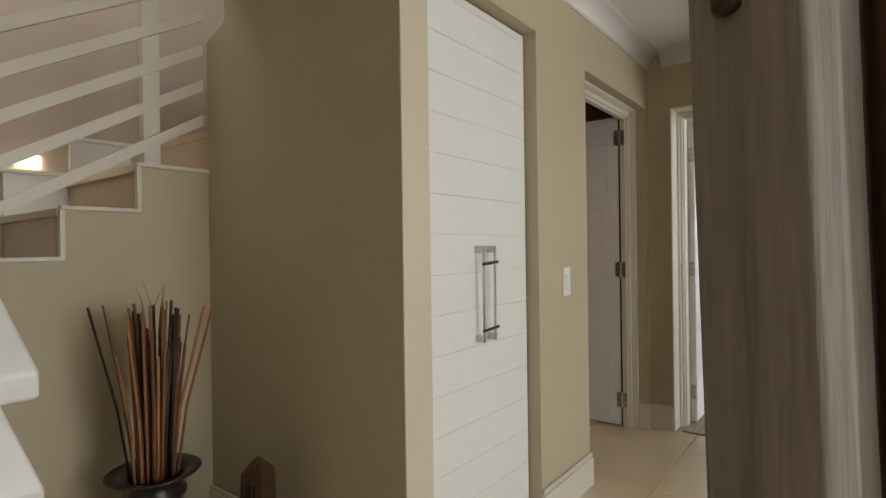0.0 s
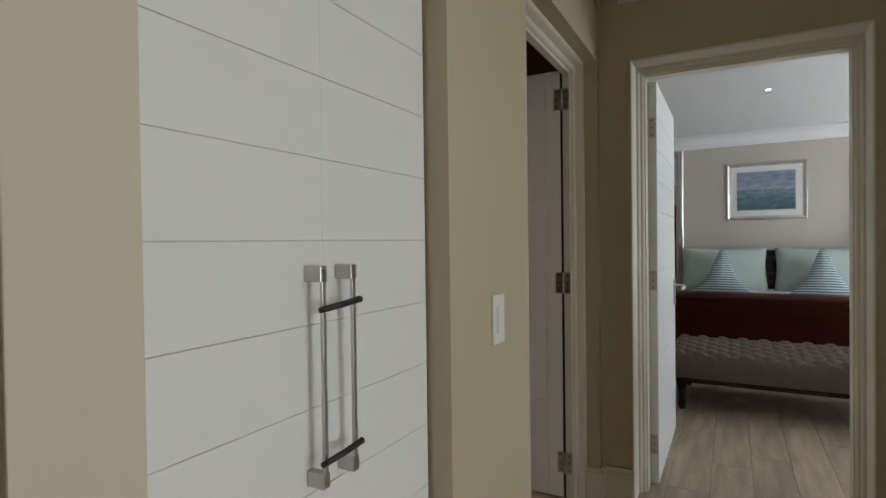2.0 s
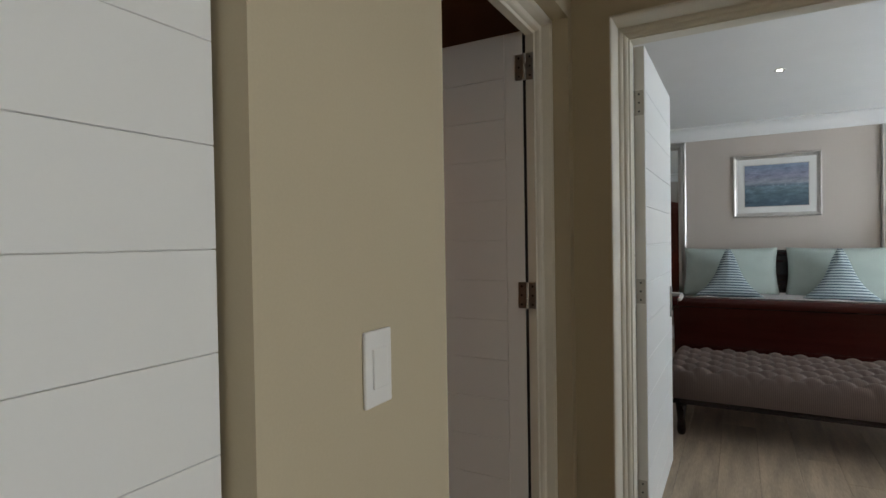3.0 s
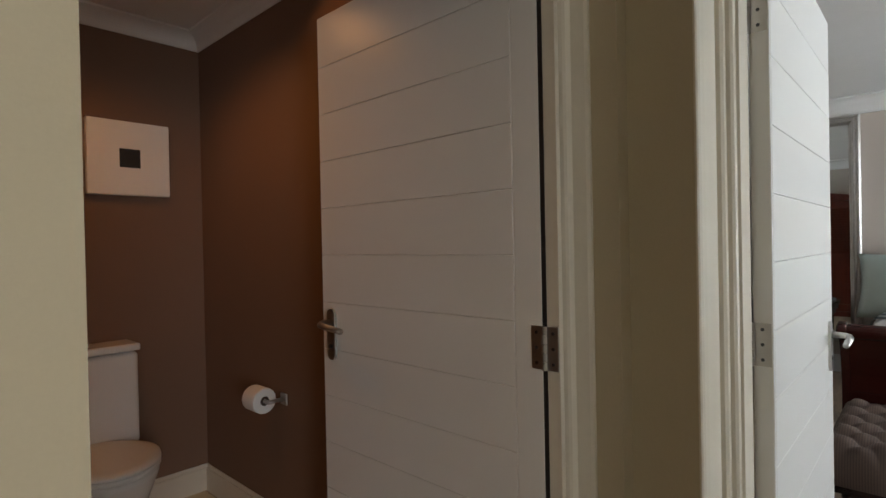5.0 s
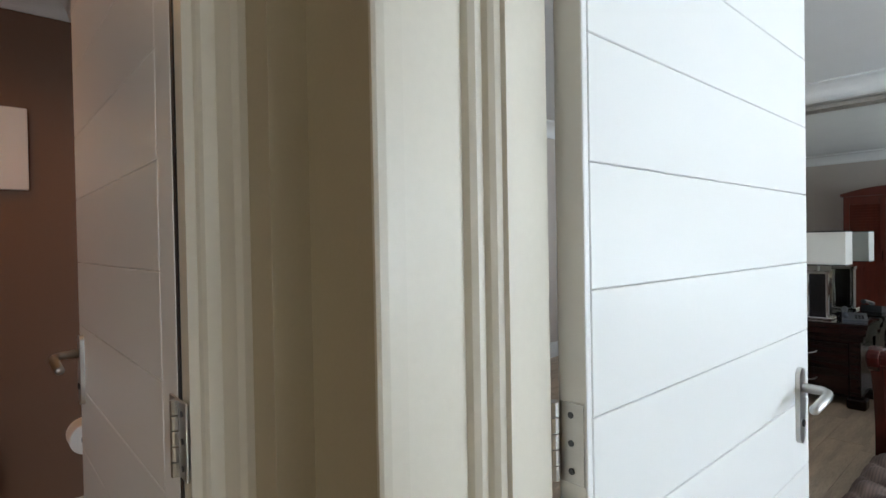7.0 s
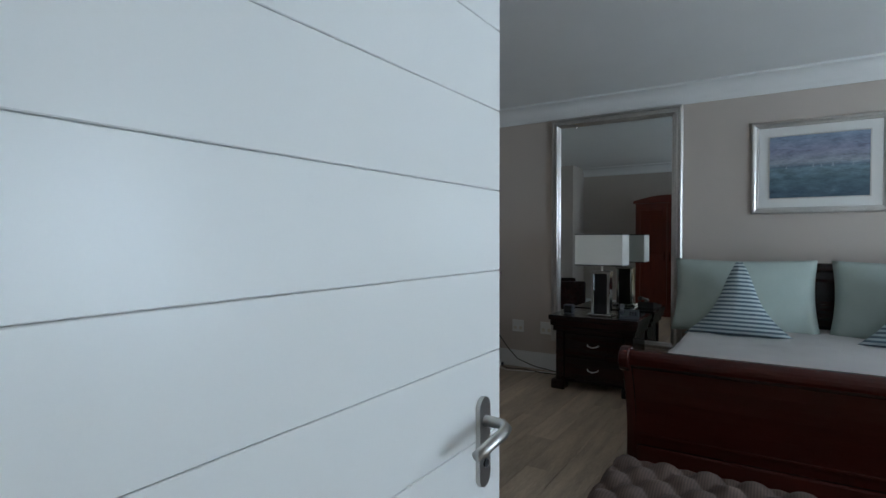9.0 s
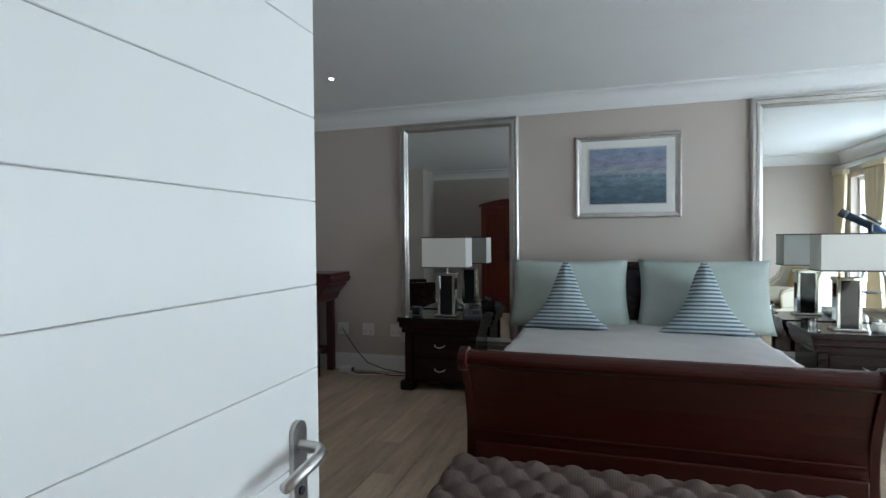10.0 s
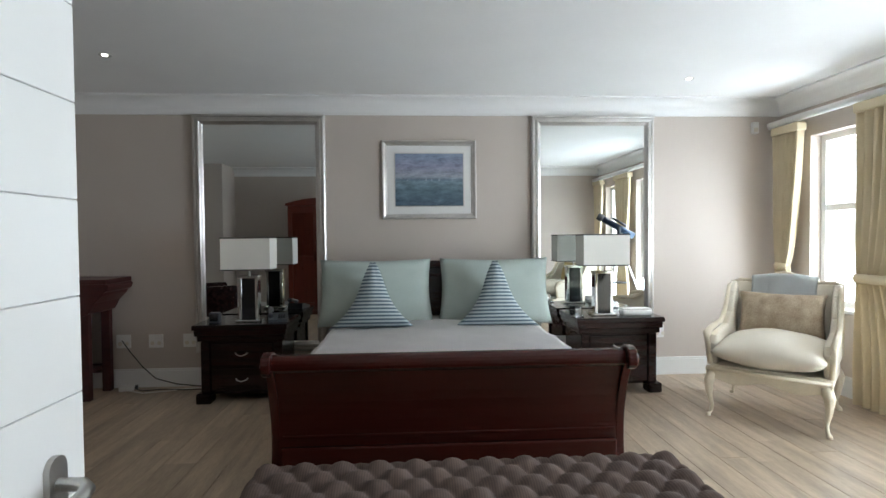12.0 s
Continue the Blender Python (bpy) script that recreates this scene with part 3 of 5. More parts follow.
bal = tagged(new("stair_balustrade"), "white painted stair balustrade of sloping flat rails", "balustrade", kind="structure")
SL = 0.60
for k in range(5):
    z1 = 1.775 + 0.158 * k
    q = [(1.19, z1), (1.19, z1 + 0.05), (-1.0, z1 + 0.05 - 2.19 * SL), (-1.0, z1 - 2.19 * SL)]
    part("rail", prism(q, "x", -2.185, -2.155), M_TRIM, bal)
for y in (0.98, -0.1, -0.95):
    part("post", box(-2.23, y - 0.035, 1.775 - (1.19 - y) * SL - 0.22, -2.187, y + 0.035, 2.62 - (1.19 - y) * SL, bevel=0.003), M_TRIM, bal)
for k in range(2):
    q = [(-2.17, 2.0 + 0.16 * k), (-2.12, 2.0 + 0.16 * k), (-1.92, 2.36 + 0.16 * k), (-1.97, 2.36 + 0.16 * k)]
    part("upper_rail", prism(q, "y", 1.335, 1.365), M_WHITE, bal)

# ---- windows ----


def window(name, y0, y1, z0, z1, label):
    t = tagged(new(name), label, "window", kind="structure")
    x0, x1 = BX1 + 0.10, BX1 + 0.16
    f = 0.055
    part("window_frame", boxes((x0, y0, z0, x1, y0 + f, z1), (x0, y1 - f, z0, x1, y1, z1), (x0, y0 + f, z0, x1, y1 - f, z0 + f), (x0, y0 + f, z1 - f, x1, y1 - f, z1)), M_WHITE, t)
    ym, zm = (y0 + y1) / 2, z0 + (z1 - z0) * 0.57
    part("mullion", box(x0 + 0.005, ym - 0.03, z0 + f, x1 - 0.005, ym + 0.03, z1 - f, bevel=0.003), M_WHITE, t)
    part("transom", box(x0 + 0.008, y0 + f, zm - 0.028, x1 - 0.008, ym - 0.03, zm + 0.028, bevel=0.003), M_WHITE, t)
    part("transom", box(x0 + 0.008, ym + 0.03, zm - 0.028, x1 - 0.008, y1 - f, zm + 0.028, bevel=0.003), M_WHITE, t)
    part("window_sill", box(BX1 - 0.03, y0 - 0.03, z0 - 0.03, x0, y1 + 0.03, z0 - 0.002, bevel=0.004), M_WHITE, t)
    part("catch", box(x0 - 0.015, ym - 0.012, zm + 0.03, x0 + 0.004, ym + 0.012, zm + 0.09, bevel=0.003), M_STEEL, t)
    return t


window("window_1", *W1, "white framed casement window full of bright daylight")
window("window_2", *W2, "white framed casement window with bright daylight")

# Added out of view so that more light crosses the bed.
window("window_3", *W3, "white framed glazed garden door with bright daylight")


def curtain(y0, y1, x, ztop, tie_z, tie_y, tie_w, label):
    """A pleated curtain gathered by a tieback."""
    t = thing("curtain", label, "curtain", pose(x, (y0 + y1) / 2, 0), "bedroom curtains")
    bm = bmesh.new()
    nz, ny = 40, 90
    yc, hw = (y0 + y1) / 2, (y1 - y0) / 2
    for off in (0.0, 0.006):
        g = []
        for j in range(nz + 1):
            z = 0.02 + (ztop - 0.02) * j / nz
            if z > tie_z:
                k = min(1, (z - tie_z) / (ztop - tie_z))
                k = k ** 0.55
            else:
                k = min(1, (tie_z - z) / tie_z * 1.6) ** 0.6 * 0.72
            half = tie_w / 2 + (hw - tie_w / 2) * k
            cen = tie_y + (yc - tie_y) * k
            row = []
            for i in range(ny + 1):
                u = 2 * i / ny - 1
                amp = 0.028 * (0.5 + 0.5 * min(1, half / hw))
                px = amp * math.sin(u * 24 + 0.8 * math.sin(z * 2.2 + u * 3)) + 0.012 * noise.noise(Vector((u * 3, z * 1.5, y0)))
                row.append(bm.verts.new((px + off, cen - yc + u * half, z)))
            g.append(row)
        for j in range(nz):
            for i in range(ny):
                bm.faces.new((g[j][i], g[j][i + 1], g[j + 1][i + 1], g[j + 1][i]))
    part("drape", bm, M_CURTAIN, t, smooth=True)
    part("heading", box(-0.045, -hw, ztop - 0.06, 0.05, hw, ztop + 0.015, bevel=0.012), M_CURTAIN, t)
    part("tieback", lathe([(tie_w / 2 + 0.006, -0.03), (tie_w / 2 + 0.016, 0), (tie_w / 2 + 0.006, 0.03)], 24, (0, tie_y - yc, tie_z)), M_CURTAIN, t, smooth=True)
    for v in t.children[-1].data.vertices:
        v.co.x *= 0.62
    return t


curtain(8.22, 8.56, 3.24, 2.27, 1.02, 8.46, 0.13, "cream full-length curtain tied back beside the window")
curtain(6.95, 7.62, 3.22, 2.27, 0.98, 7.44, 0.32, "wide cream full-length curtain tied back beside the window")
curtain(4.85, 5.45, 3.24, 2.27, 1.02, 5.15, 0.2, "cream full-length curtain tied back beside the window")
curtain(3.85, 4.25, 3.24, 2.27, 1.02, 4.0, 0.15, "cream full-length curtain tied back beside the window")
rod = thing("curtain_pole", "white painted wooden curtain pole above the windows", "curtain pole")
part("pole", tube([(3.22, 3.85, 2.32), (3.22, 8.6, 2.32)], 0.03, 16), M_WHITE, rod, smooth=True)
for y in (8.58, 6.4, 3.95):
    part("bracket", box(3.2, y - 0.02, 2.28, BX1, y + 0.02, 2.345, bevel=0.006), M_WHITE, rod)

# ---- bedroom: bed ----


def scroll_board(z_low, z_top, lean, r):
    """Side outline (y, z) of a sleigh board that curls outward (towards -y) at its top."""
    outer, inner = [], []
    n = 12
    for i in range(n + 1):
        k = i / n
        y = 0.05 * math.sin(k * math.pi) - lean * k ** 3
        outer.append((y - 0.022, z_low + (z_top - r * 1.3 - z_low) * k))
        inner.append((y + 0.022, z_low + (z_top - r * 1.3 - z_low) * k))
    cy, cz = -lean - 0.012, z_top - r
    curl = [(cy + r * math.cos(a), cz + r * math.sin(a)) for a in [math.radians(d) for d in range(-10, 260, 20)]]
    return outer + curl[::-1] + inner[::-1]


BXC, BW = 0.06, 1.78
bed = thing("sleigh_bed", "dark mahogany sleigh bed with scrolled footboard", "bed", pose(BXC, 6.42, 0))
prof = scroll_board(0.12, 0.765, 0.05, 0.045)
part("footboard", prism(prof, "x", -BW / 2 + 0.045, BW / 2 - 0.045), M_MAHOG, bed)
part("footboard_rail", box(-BW / 2 + 0.06, -0.035, 0.20, BW / 2 - 0.06, 0.0, 0.30, bevel=0.008), M_MAHOG, bed)
part("footboard_bead", box(-BW / 2 + 0.06, 0.0, 0.335, BW / 2 - 0.06, 0.012, 0.35, bevel=0.004), M_MAHOG, bed)
big = scroll_board(0.0, 0.782, 0.055, 0.058)
for s in (-1, 1):
    a = s * (BW / 2 - 0.045)
    f = part("foot_post", prism([(y * 1.25, z) for y, z in big], "x", min(a, a + s * 0.045), max(a, a + s * 0.045)), M_MAHOG, bed)
    bm = bmesh.new()
    bm.from_mesh(f.data)
    bmesh.ops.bevel(bm, geom=[e for e in bm.edges if abs(e.verts[0].co.x - e.verts[1].co.x) < 1e-5], offset=0.006, segments=2, profile=0.5, affect="EDGES")
    bm.to_mesh(f.data)
    bm.free()
    part("scroll_boss", tube([(a + s * 0.045, -0.083, 0.724), (a + s * 0.055, -0.083, 0.724)], [0.04, 0.03], 20), M_MAHOG, f, smooth=True)
    part("side_rail", box(s * (BW / 2 - 0.07) - 0.02, 0.03, 0.2, s * (BW / 2 - 0.07) + 0.02, 2.1, 0.42, bevel=0.006), M_MAHOG, bed)
head = [(2.16 - y, z) for y, z in scroll_board(0.0, 1.1, 0.05, 0.05)]
part("headboard", prism(head, "x", -BW / 2 + 0.04, BW / 2 - 0.04), M_DARK, bed)

mat_t = thing("mattress", "white mattress on the sleigh bed", "mattress", pose(BXC, 6.42, 0))
part("mattress_body", box(-0.80, 0.06, 0.3, 0.80, 2.08, 0.545, bevel=0.05, seg=4), M_LINEN, mat_t, smooth=True)
duv = thing("duvet", "smooth white duvet drawn over the bed", "duvet", pose(BXC, 6.42, 0))
bm = bmesh.new()
nx, ny = 60, 44
rows = []
for j in range(ny + 1):
    y = 0.055 + 1.95 * j / ny
    row = []
    for i in range(nx + 1):
        u = 2 * i / nx - 1
        s = abs(u)
        x = u * 1.02
        if s < 0.80:
            z = 0.60 + 0.03 * math.cos(u * 1.9)
        else:
            k = (s - 0.80) / 0.20
            x = math.copysign(0.816 + 0.026 * math.sin(min(1, k) * math.pi / 2), u)
            z = 0.60 - 0.27 * k ** 1.3 + 0.002
        z += 0.012 * noise.noise(Vector((x * 3, y * 3, 1))) + 0.010 * noise.noise(Vector((x * 7 + y * 3, y * 6, 4))) + 0.014 * noise.noise(Vector((x * 1.7, y * 1.3, 7)))
        row.append(bm.verts.new((x, y, z)))
    rows.append(row)
for j in range(ny):
    for i in range(nx):
        bm.faces.new((rows[j][i], rows[j][i + 1], rows[j + 1][i + 1], rows[j + 1][i]))
bmesh.ops.solidify(bm, geom=bm.faces[:], thickness=-0.02)
part("cover", bm, M_LINEN, duv, smooth=True)
# pale valance falling on the far side of the bed
val = thing("bed_valance", "pale mint valance hanging beside the bed", "valance", pose(BXC, 6.42, 0))
bm = bmesh.new()
g = []
for j in range(9):
    z = 0.05 + 0.5 * j / 8
    g.append([bm.verts.new((-0.868 - 0.012 * math.sin(i * 0.9) * (1 - j / 10) - 0.03 * (1 - j / 8), 0.09 + 1.8 * i / 60, z)) for i in range(61)])
for j in range(8):
    for i in range(60):
        bm.faces.new((g[j][i], g[j][i + 1], g[j + 1][i + 1], g[j + 1][i]))
bmesh.ops.solidify(bm, geom=bm.faces[:], thickness=0.006)
part("cloth", bm, M_MINT, val, smooth=True)

for x, y, rz, h in ((-0.43, 8.18, 2, 0.56), (0.56, 8.19, -2, 0.56), (-0.30, 8.33, -1, 0.54), (0.68, 8.33, 1, 0.54)):
    p = thing("pillow", "large square pale mint linen pillow leaning on the headboard", "pillow", pose(x, y, 0.585, -12, 0, rz), "mint pillows on the bed")
    part("cover", cushion(0.96 if y < 8.25 else 0.60, h, 0.2, taper=0.04 if y < 8.25 else 0.0), M_MINT, p, smooth=True)
    part("piping", tube([(0.43 * c * 0.97, 0, 0.28 + 0.28 * s2 * 0.97) for c, s2 in ((-1, -1), (0, -0.94), (1, -1), (0.94, 0), (1, 1), (0, 0.94), (-1, 1), (-0.94, 0), (-1, -1))] if y < 8.25 else [(-0.28, 0, 0.02), (0.28, 0, 0.02)], 0.004, 6), M_MINT, p)
for x in (-0.44, 0.535):
    p = thing("pyramid_cushion", "triangular blue and white striped cushion with pointed top", "cushion", pose(x, 7.94, 0.60, -10), "striped cushions on the bed")
    part("cover", cushion(0.70, 0.53, 0.24, taper=0.95, pinch=0.03, hollow=0.3), M_STRIPE, p, smooth=True)

# ---- tufted bench ----
bench = thing("tufted_bench", "long taupe corduroy bench with deep buttoned top at the bed foot", "bench", pose(0.10, 5.55, 0))
BL, BWD, BZ = 1.76, 0.86, 0.425
dxb, dyb = 0.146, 0.172
buttons = []
for j in range(-5, 6):
    for i in range(-8, 9):
        x = (i + (0.5 if j % 2 else 0)) * dxb
        y = j * dyb / 2
        if abs(x) < BL / 2 - 0.07 and abs(y) < BWD / 2 - 0.05:
            buttons.append((x, y))


def tuft_height(x, y):
    u = x / dxb + y / dyb
    v = x / dxb - y / dyb
    du, dv = abs(u - round(u)), abs(v - round(v))
    crease = min(du, dv)
    d = math.hypot(du, dv)
    return 0.045 * min(1, (crease / 0.5)) ** 0.45 * 0.55 + 0.045 * min(1, d / 0.5) ** 0.6 * 0.6


bm = bmesh.new()
nx, ny = 200, 96
g = []
for j in range(ny + 1):
    v = 2 * j / ny - 1
    row = []
    for i in range(nx + 1):
        u = 2 * i / nx - 1
        x, y = u * BL / 2, v * BWD / 2
        ex, ey = BL / 2 - abs(x), BWD / 2 - abs(y)
        edge = min(ex, ey)
        k = min(1, edge / 0.07)
        rim = math.sqrt(max(0, 1 - (1 - k) ** 2))
        z = BZ - 0.075 - 0.06 * (1 - rim) + (0.035 + tuft_height(x, y)) * rim
        row.append(bm.verts.new((x * 1.0, y, z)))
    g.append(row)
for j in range(ny):
    for i in range(nx):
        bm.faces.new((g[j][i], g[j][i + 1], g[j + 1][i + 1], g[j + 1][i]))
edge_loop = [g[0][i] for i in range(nx + 1)] + [g[j][nx] for j in range(1, ny + 1)] + [g[ny][i] for i in range(nx - 1, -1, -1)] + [g[j][0] for j in range(ny - 1, 0, -1)]
low = [bm.verts.new((v.co.x * 0.992, v.co.y * 0.985, 0.245)) for v in edge_loop]
for k in range(len(low)):
    n = (k + 1) % len(low)
    bm.faces.new((edge_loop[n], edge_loop[k], low[k], low[n]))
part("seat", bm, M_TUFT, bench, smooth=True)
part("seat_base", box(-BL / 2 + 0.03, -BWD / 2 + 0.03, 0.205, BL / 2 - 0.03, BWD / 2 - 0.03, 0.25, bevel=0.006), M_DARK, bench)
button = mesh_of("tuft_button", lathe([(0.004, -0.002), (0.013, 0.002), (0.012, 0.007), (0.003, 0.010)], 10), M_TUFT, True)
for x, y in buttons:
    o = new("tuft_button", button)
    o.parent = bench
    o.location = (x, y, BZ - 0.041)
for x in (-0.77, 0.77):
    for y in (-0.35, 0.35):
        part("leg", lathe([(0.02, 0), (0.028, 0.03), (0.022, 0.09), (0.034, 0.18), (0.034, 0.21)], 14, (x, y, 0)), M_DARK, bench, smooth=True)

# ---- tall wall mirrors ----


def moulded_frame(t, w, h, prof, mat, name="frame"):
    """Mitred frame round an opening; prof: (distance in from the outer edge, depth towards -y). Origin at the lower middle."""
    bm = bmesh.new()
    rings = [[(-w / 2 + d, -q, d), (w / 2 - d, -q, d), (w / 2 - d, -q, h - d), (-w / 2 + d, -q, h - d)] for d, q in prof]
    ring_loft(bm, rings, cap=False)
    return part(name, bm, mat, t)


MP = [(0, 0), (0, 0.035), (0.012, 0.045), (0.024, 0.045), (0.030, 0.034), (0.038, 0.034), (0.046, 0.05), (0.060, 0.05), (0.068, 0.036), (0.078, 0.030), (0.086, 0.018), (0.09, 0.008)]
for x0, x1 in ((-2.06, -0.90), (0.972, 2.122)):
    w, h = x1 - x0, 2.417 - 0.30
    t = thing("wall_mirror", "tall wall mirror in a ribbed silver frame behind the bedside table", "mirror", pose((x0 + x1) / 2, Y_B - 0.001, 0.30), "pair of tall mirrors")
    moulded_frame(t, w, h, MP, M_SILVER)
    part("backing", box(-w / 2 + 0.01, -0.006, 0.01, w / 2 - 0.01, -0.001, h - 0.01), M_DARK, t)
    part("glass", box(-w / 2 + 0.085, -0.014, 0.085, w / 2 - 0.085, -0.008, h - 0.085), M_MIRROR, t)
    part("top_moulding", boxes((-w / 2 + 0.004, -0.06, h - 0.022, w / 2 - 0.004, -0.047, h - 0.004), (-w / 2 + 0.02, -0.056, h - 0.046, w / 2 - 0.02, -0.047, h - 0.03), bevel=0.003), M_SILVER, t)

# ---- seascape picture ----
pic = thing("framed_picture", "framed blue seascape print with small boats and white mount", "picture", pose(0.034, Y_B - 0.001, 1.479))
w, h = 0.86, 0.715
moulded_frame(pic, w, h, [(0, 0), (0, 0.02), (0.008, 0.028), (0.02, 0.026), (0.03, 0.018), (0.042, 0.016), (0.048, 0.008)], M_SILVER)
part("mount", box(-w / 2 + 0.045, -0.009, 0.045, w / 2 - 0.045, -0.002, h - 0.045), M_MAT, pic)
moulded_frame(pic, w, h, [(0.112, 0.0091), (0.112, 0.0125), (0.12, 0.0125), (0.122, 0.010)], M_SILVER, "inner_slip")
pr = part("print", box(-w / 2 + 0.121, -0.0115, -(h / 2 - 0.121), w / 2 - 0.121, -0.0095, h / 2 - 0.121), M_SEA, pic)
pr.location = (0, 0, h / 2)
M_SAIL = material("pale_sail_ink", (0.24, 0.29, 0.34), 0.5, vary=0.1)
for x, s in ((-0.2, 0.5), (-0.03, 0.8), (0.02, 0.6), (0.09, 0.9), (0.21, 0.5)):
    hb = 0.028 * s
    part("boat", prism([(x - 0.010 * s, h / 2 - 0.012), (x + 0.012 * s, h / 2 - 0.012), (x + 0.002, h / 2 - 0.012 + hb * 1.6)], "y", -0.0128, -0.0116), M_SAIL, pic)

# ---- nightstands ----


def nightstand(m, label):
    t = thing("nightstand", label, "nightstand", m, "pair of bedside tables")
    w, d = 0.74, 0.54
    part("top", box(-w / 2, -d, 0.595, w / 2, 0, 0.63, bevel=0.004), M_DARK, t)
    part("glass_top", box(-w / 2 + 0.004, -d + 0.004, 0.6305, w / 2 - 0.004, -0.004, 0.6365, bevel=0.002), M_BLACKGLASS, t)
    part("cornice", boxes((-w / 2 + 0.012, -d + 0.012, 0.545, w / 2 - 0.012, -0.01, 0.595), (-w / 2 + 0.03, -d + 0.03, 0.50, w / 2 - 0.03, -0.01, 0.545), bevel=0.008), M_DARK, t)
    part("body", box(-w / 2 + 0.06, -d + 0.075, 0.07, w / 2 - 0.06, -0.01, 0.50), M_DARK, t)
    for s in (-1, 1):
        c = part("pilaster", box(s * (w / 2 - 0.085) - 0.035, -d + 0.045, 0.085, s * (w / 2 - 0.085) + 0.035, -d + 0.11, 0.50, bevel=0.01), M_DARK, t)
        part("foot", box(s * (w / 2 - 0.075) - 0.06, -d + 0.015, 0, s * (w / 2 - 0.075) + 0.06, -d + 0.14, 0.085, bevel=0.016), M_DARK, t)
        part("back_foot", box(s * (w / 2 - 0.075) - 0.05, -0.12, 0, s * (w / 2 - 0.075) + 0.05, -0.02, 0.07, bevel=0.01), M_DARK, t)
    for z0, z1 in ((0.30, 0.48), (0.09, 0.28)):
        dr = part("drawer", box(-w / 2 + 0.125, -d + 0.058, z0, w / 2 - 0.125, -d + 0.076, z1, bevel=0.006), M_DARK, t)
        zc = (z0 + z1) / 2
        part("handle", tube([(-0.045, -d + 0.055, zc + 0.012), (-0.04, -d + 0.035, zc + 0.004), (0, -d + 0.028, zc - 0.008), (0.04, -d + 0.035, zc + 0.004), (0.045, -d + 0.055, zc + 0.012)], 0.004, 8), M_STEEL, dr, smooth=True)
    return t


nightstand(pose(-1.50, 8.60, 0), "dark mahogany bedside table with glass top and two drawers")
nightstand(pose(1.585, 8.60, 0), "dark mahogany bedside table with glass top")


def table_lamp(x, y, z):
    t = thing("table_lamp", "table lamp with rectangular ivory shade and black mirrored column", "lamp", pose(x, y, z), "pair of bedside lamps")
    part("base_plate", box(-0.10, -0.07, 0, 0.10, 0.07, 0.02, bevel=0.004), M_MIRRORTRIM, t)
    part("column", box(-0.055, -0.04, 0.02, 0.055, 0.04, 0.355), M_BLACKGLASS, t)
    for sx in (-1, 1):
        part("bevelled_edge", boxes((min(sx * 0.053, sx * 0.078), -0.045, 0.02, max(sx * 0.053, sx * 0.078), 0.045, 0.36), bevel=0.005), M_MIRRORTRIM, t)
    part("column_cap", box(-0.085, -0.055, 0.355, 0.085, 0.055, 0.38, bevel=0.004), M_MIRRORTRIM, t)
    part("stem", tube([(0, 0, 0.38), (0, 0, 0.50)], 0.008, 10), M_STEEL, t)
    sw, sd, z0, z1 = 0.195, 0.11, 0.425, 0.685
    sh = part("shade", boxes((-sw, -sd, z0, sw, -sd + 0.004, z1), (-sw, sd - 0.004, z0, sw, sd, z1), (-sw, -sd + 0.004, z0, -sw + 0.004, sd - 0.004, z1), (sw - 0.004, -sd + 0.004, z0, sw, sd - 0.004, z1)), M_SHADE, t)
    for zz in (z0 - 0.002, z1 - 0.005):
        q = 0.002
        part("trim", boxes((-sw - q, -sd - q, zz, sw + q, -sd + 0.004, zz + 0.010), (-sw - q, sd - 0.004, zz, sw + q, sd + q, zz + 0.007),
                           (-sw - q, -sd + 0.004, zz, -sw + 0.004, sd - 0.004, zz + 0.007), (sw - 0.004, -sd + 0.004, zz, sw + q, sd - 0.004, zz + 0.007)), M_SHADETRIM, sh)
    part("spider", boxes((-sw + 0.004, -0.003, z1 - 0.03, sw - 0.004, 0.003, z1 - 0.026)), M_STEEL, t)


table_lamp(-1.465, 8.24, 0.6368)
table_lamp(1.49, 8.24, 0.6368)

ph = thing("telephone", "dark grey desk telephone on the bedside table", "telephone", pose(-1.24, 8.25, 0.6368, 0, 0, 12))
part("body", prism([(-0.09, 0), (0.09, 0), (0.09, 0.055), (-0.09, 0.02)], "x", -0.075, 0.075), M_GREY, ph)
part("handset", tube([(-0.06, -0.08, 0.05), (-0.06, -0.05, 0.062), (-0.06, 0.05, 0.085), (-0.06, 0.08, 0.08)], [0.022, 0.014, 0.014, 0.022], 10), M_GREY, ph, smooth=True)
part("keypad", boxes(*[(0.0 + 0.02 * i, -0.06 + 0.022 * j, 0.026 + 0.0043 * j, 0.014 + 0.02 * i, -0.046 + 0.022 * j, 0.033 + 0.0043 * j) for i in range(3) for j in range(4)]), M_BLACK, ph)
clk = thing("alarm_clock", "small black bedside clock", "clock", pose(-1.74, 8.22, 0.6368, 0, 0, -10))
part("case", box(-0.045, -0.025, 0, 0.045, 0.025, 0.08, bevel=0.01), M_GREY, clk)
part("face", box(-0.035, -0.0265, 0.012, 0.035, -0.0245, 0.068), M_BLACKGLASS, clk)
tow = thing("folded_cloth", "folded white cloth on the bedside table", "cloth", pose(1.76, 8.2, 0.6368, 0, 0, -3))
part("roll", box(-0.13, -0.06, 0, 0.13, 0.06, 0.055, bevel=0.024, seg=5), M_PAPER, tow, smooth=True)
part("fold", box(-0.125, -0.055, 0.052, 0.12, 0.05, 0.062, bevel=0.004), M_PAPER, tow)
gl = thing("glass_ornament", "small clear glass ornament on the bedside table", "ornament", pose(1.255, 8.16, 0.6368))
glass = bpy.data.materials.new("clear_glass")
glass.use_nodes = True
gb = glass.node_tree.nodes["Principled BSDF"]
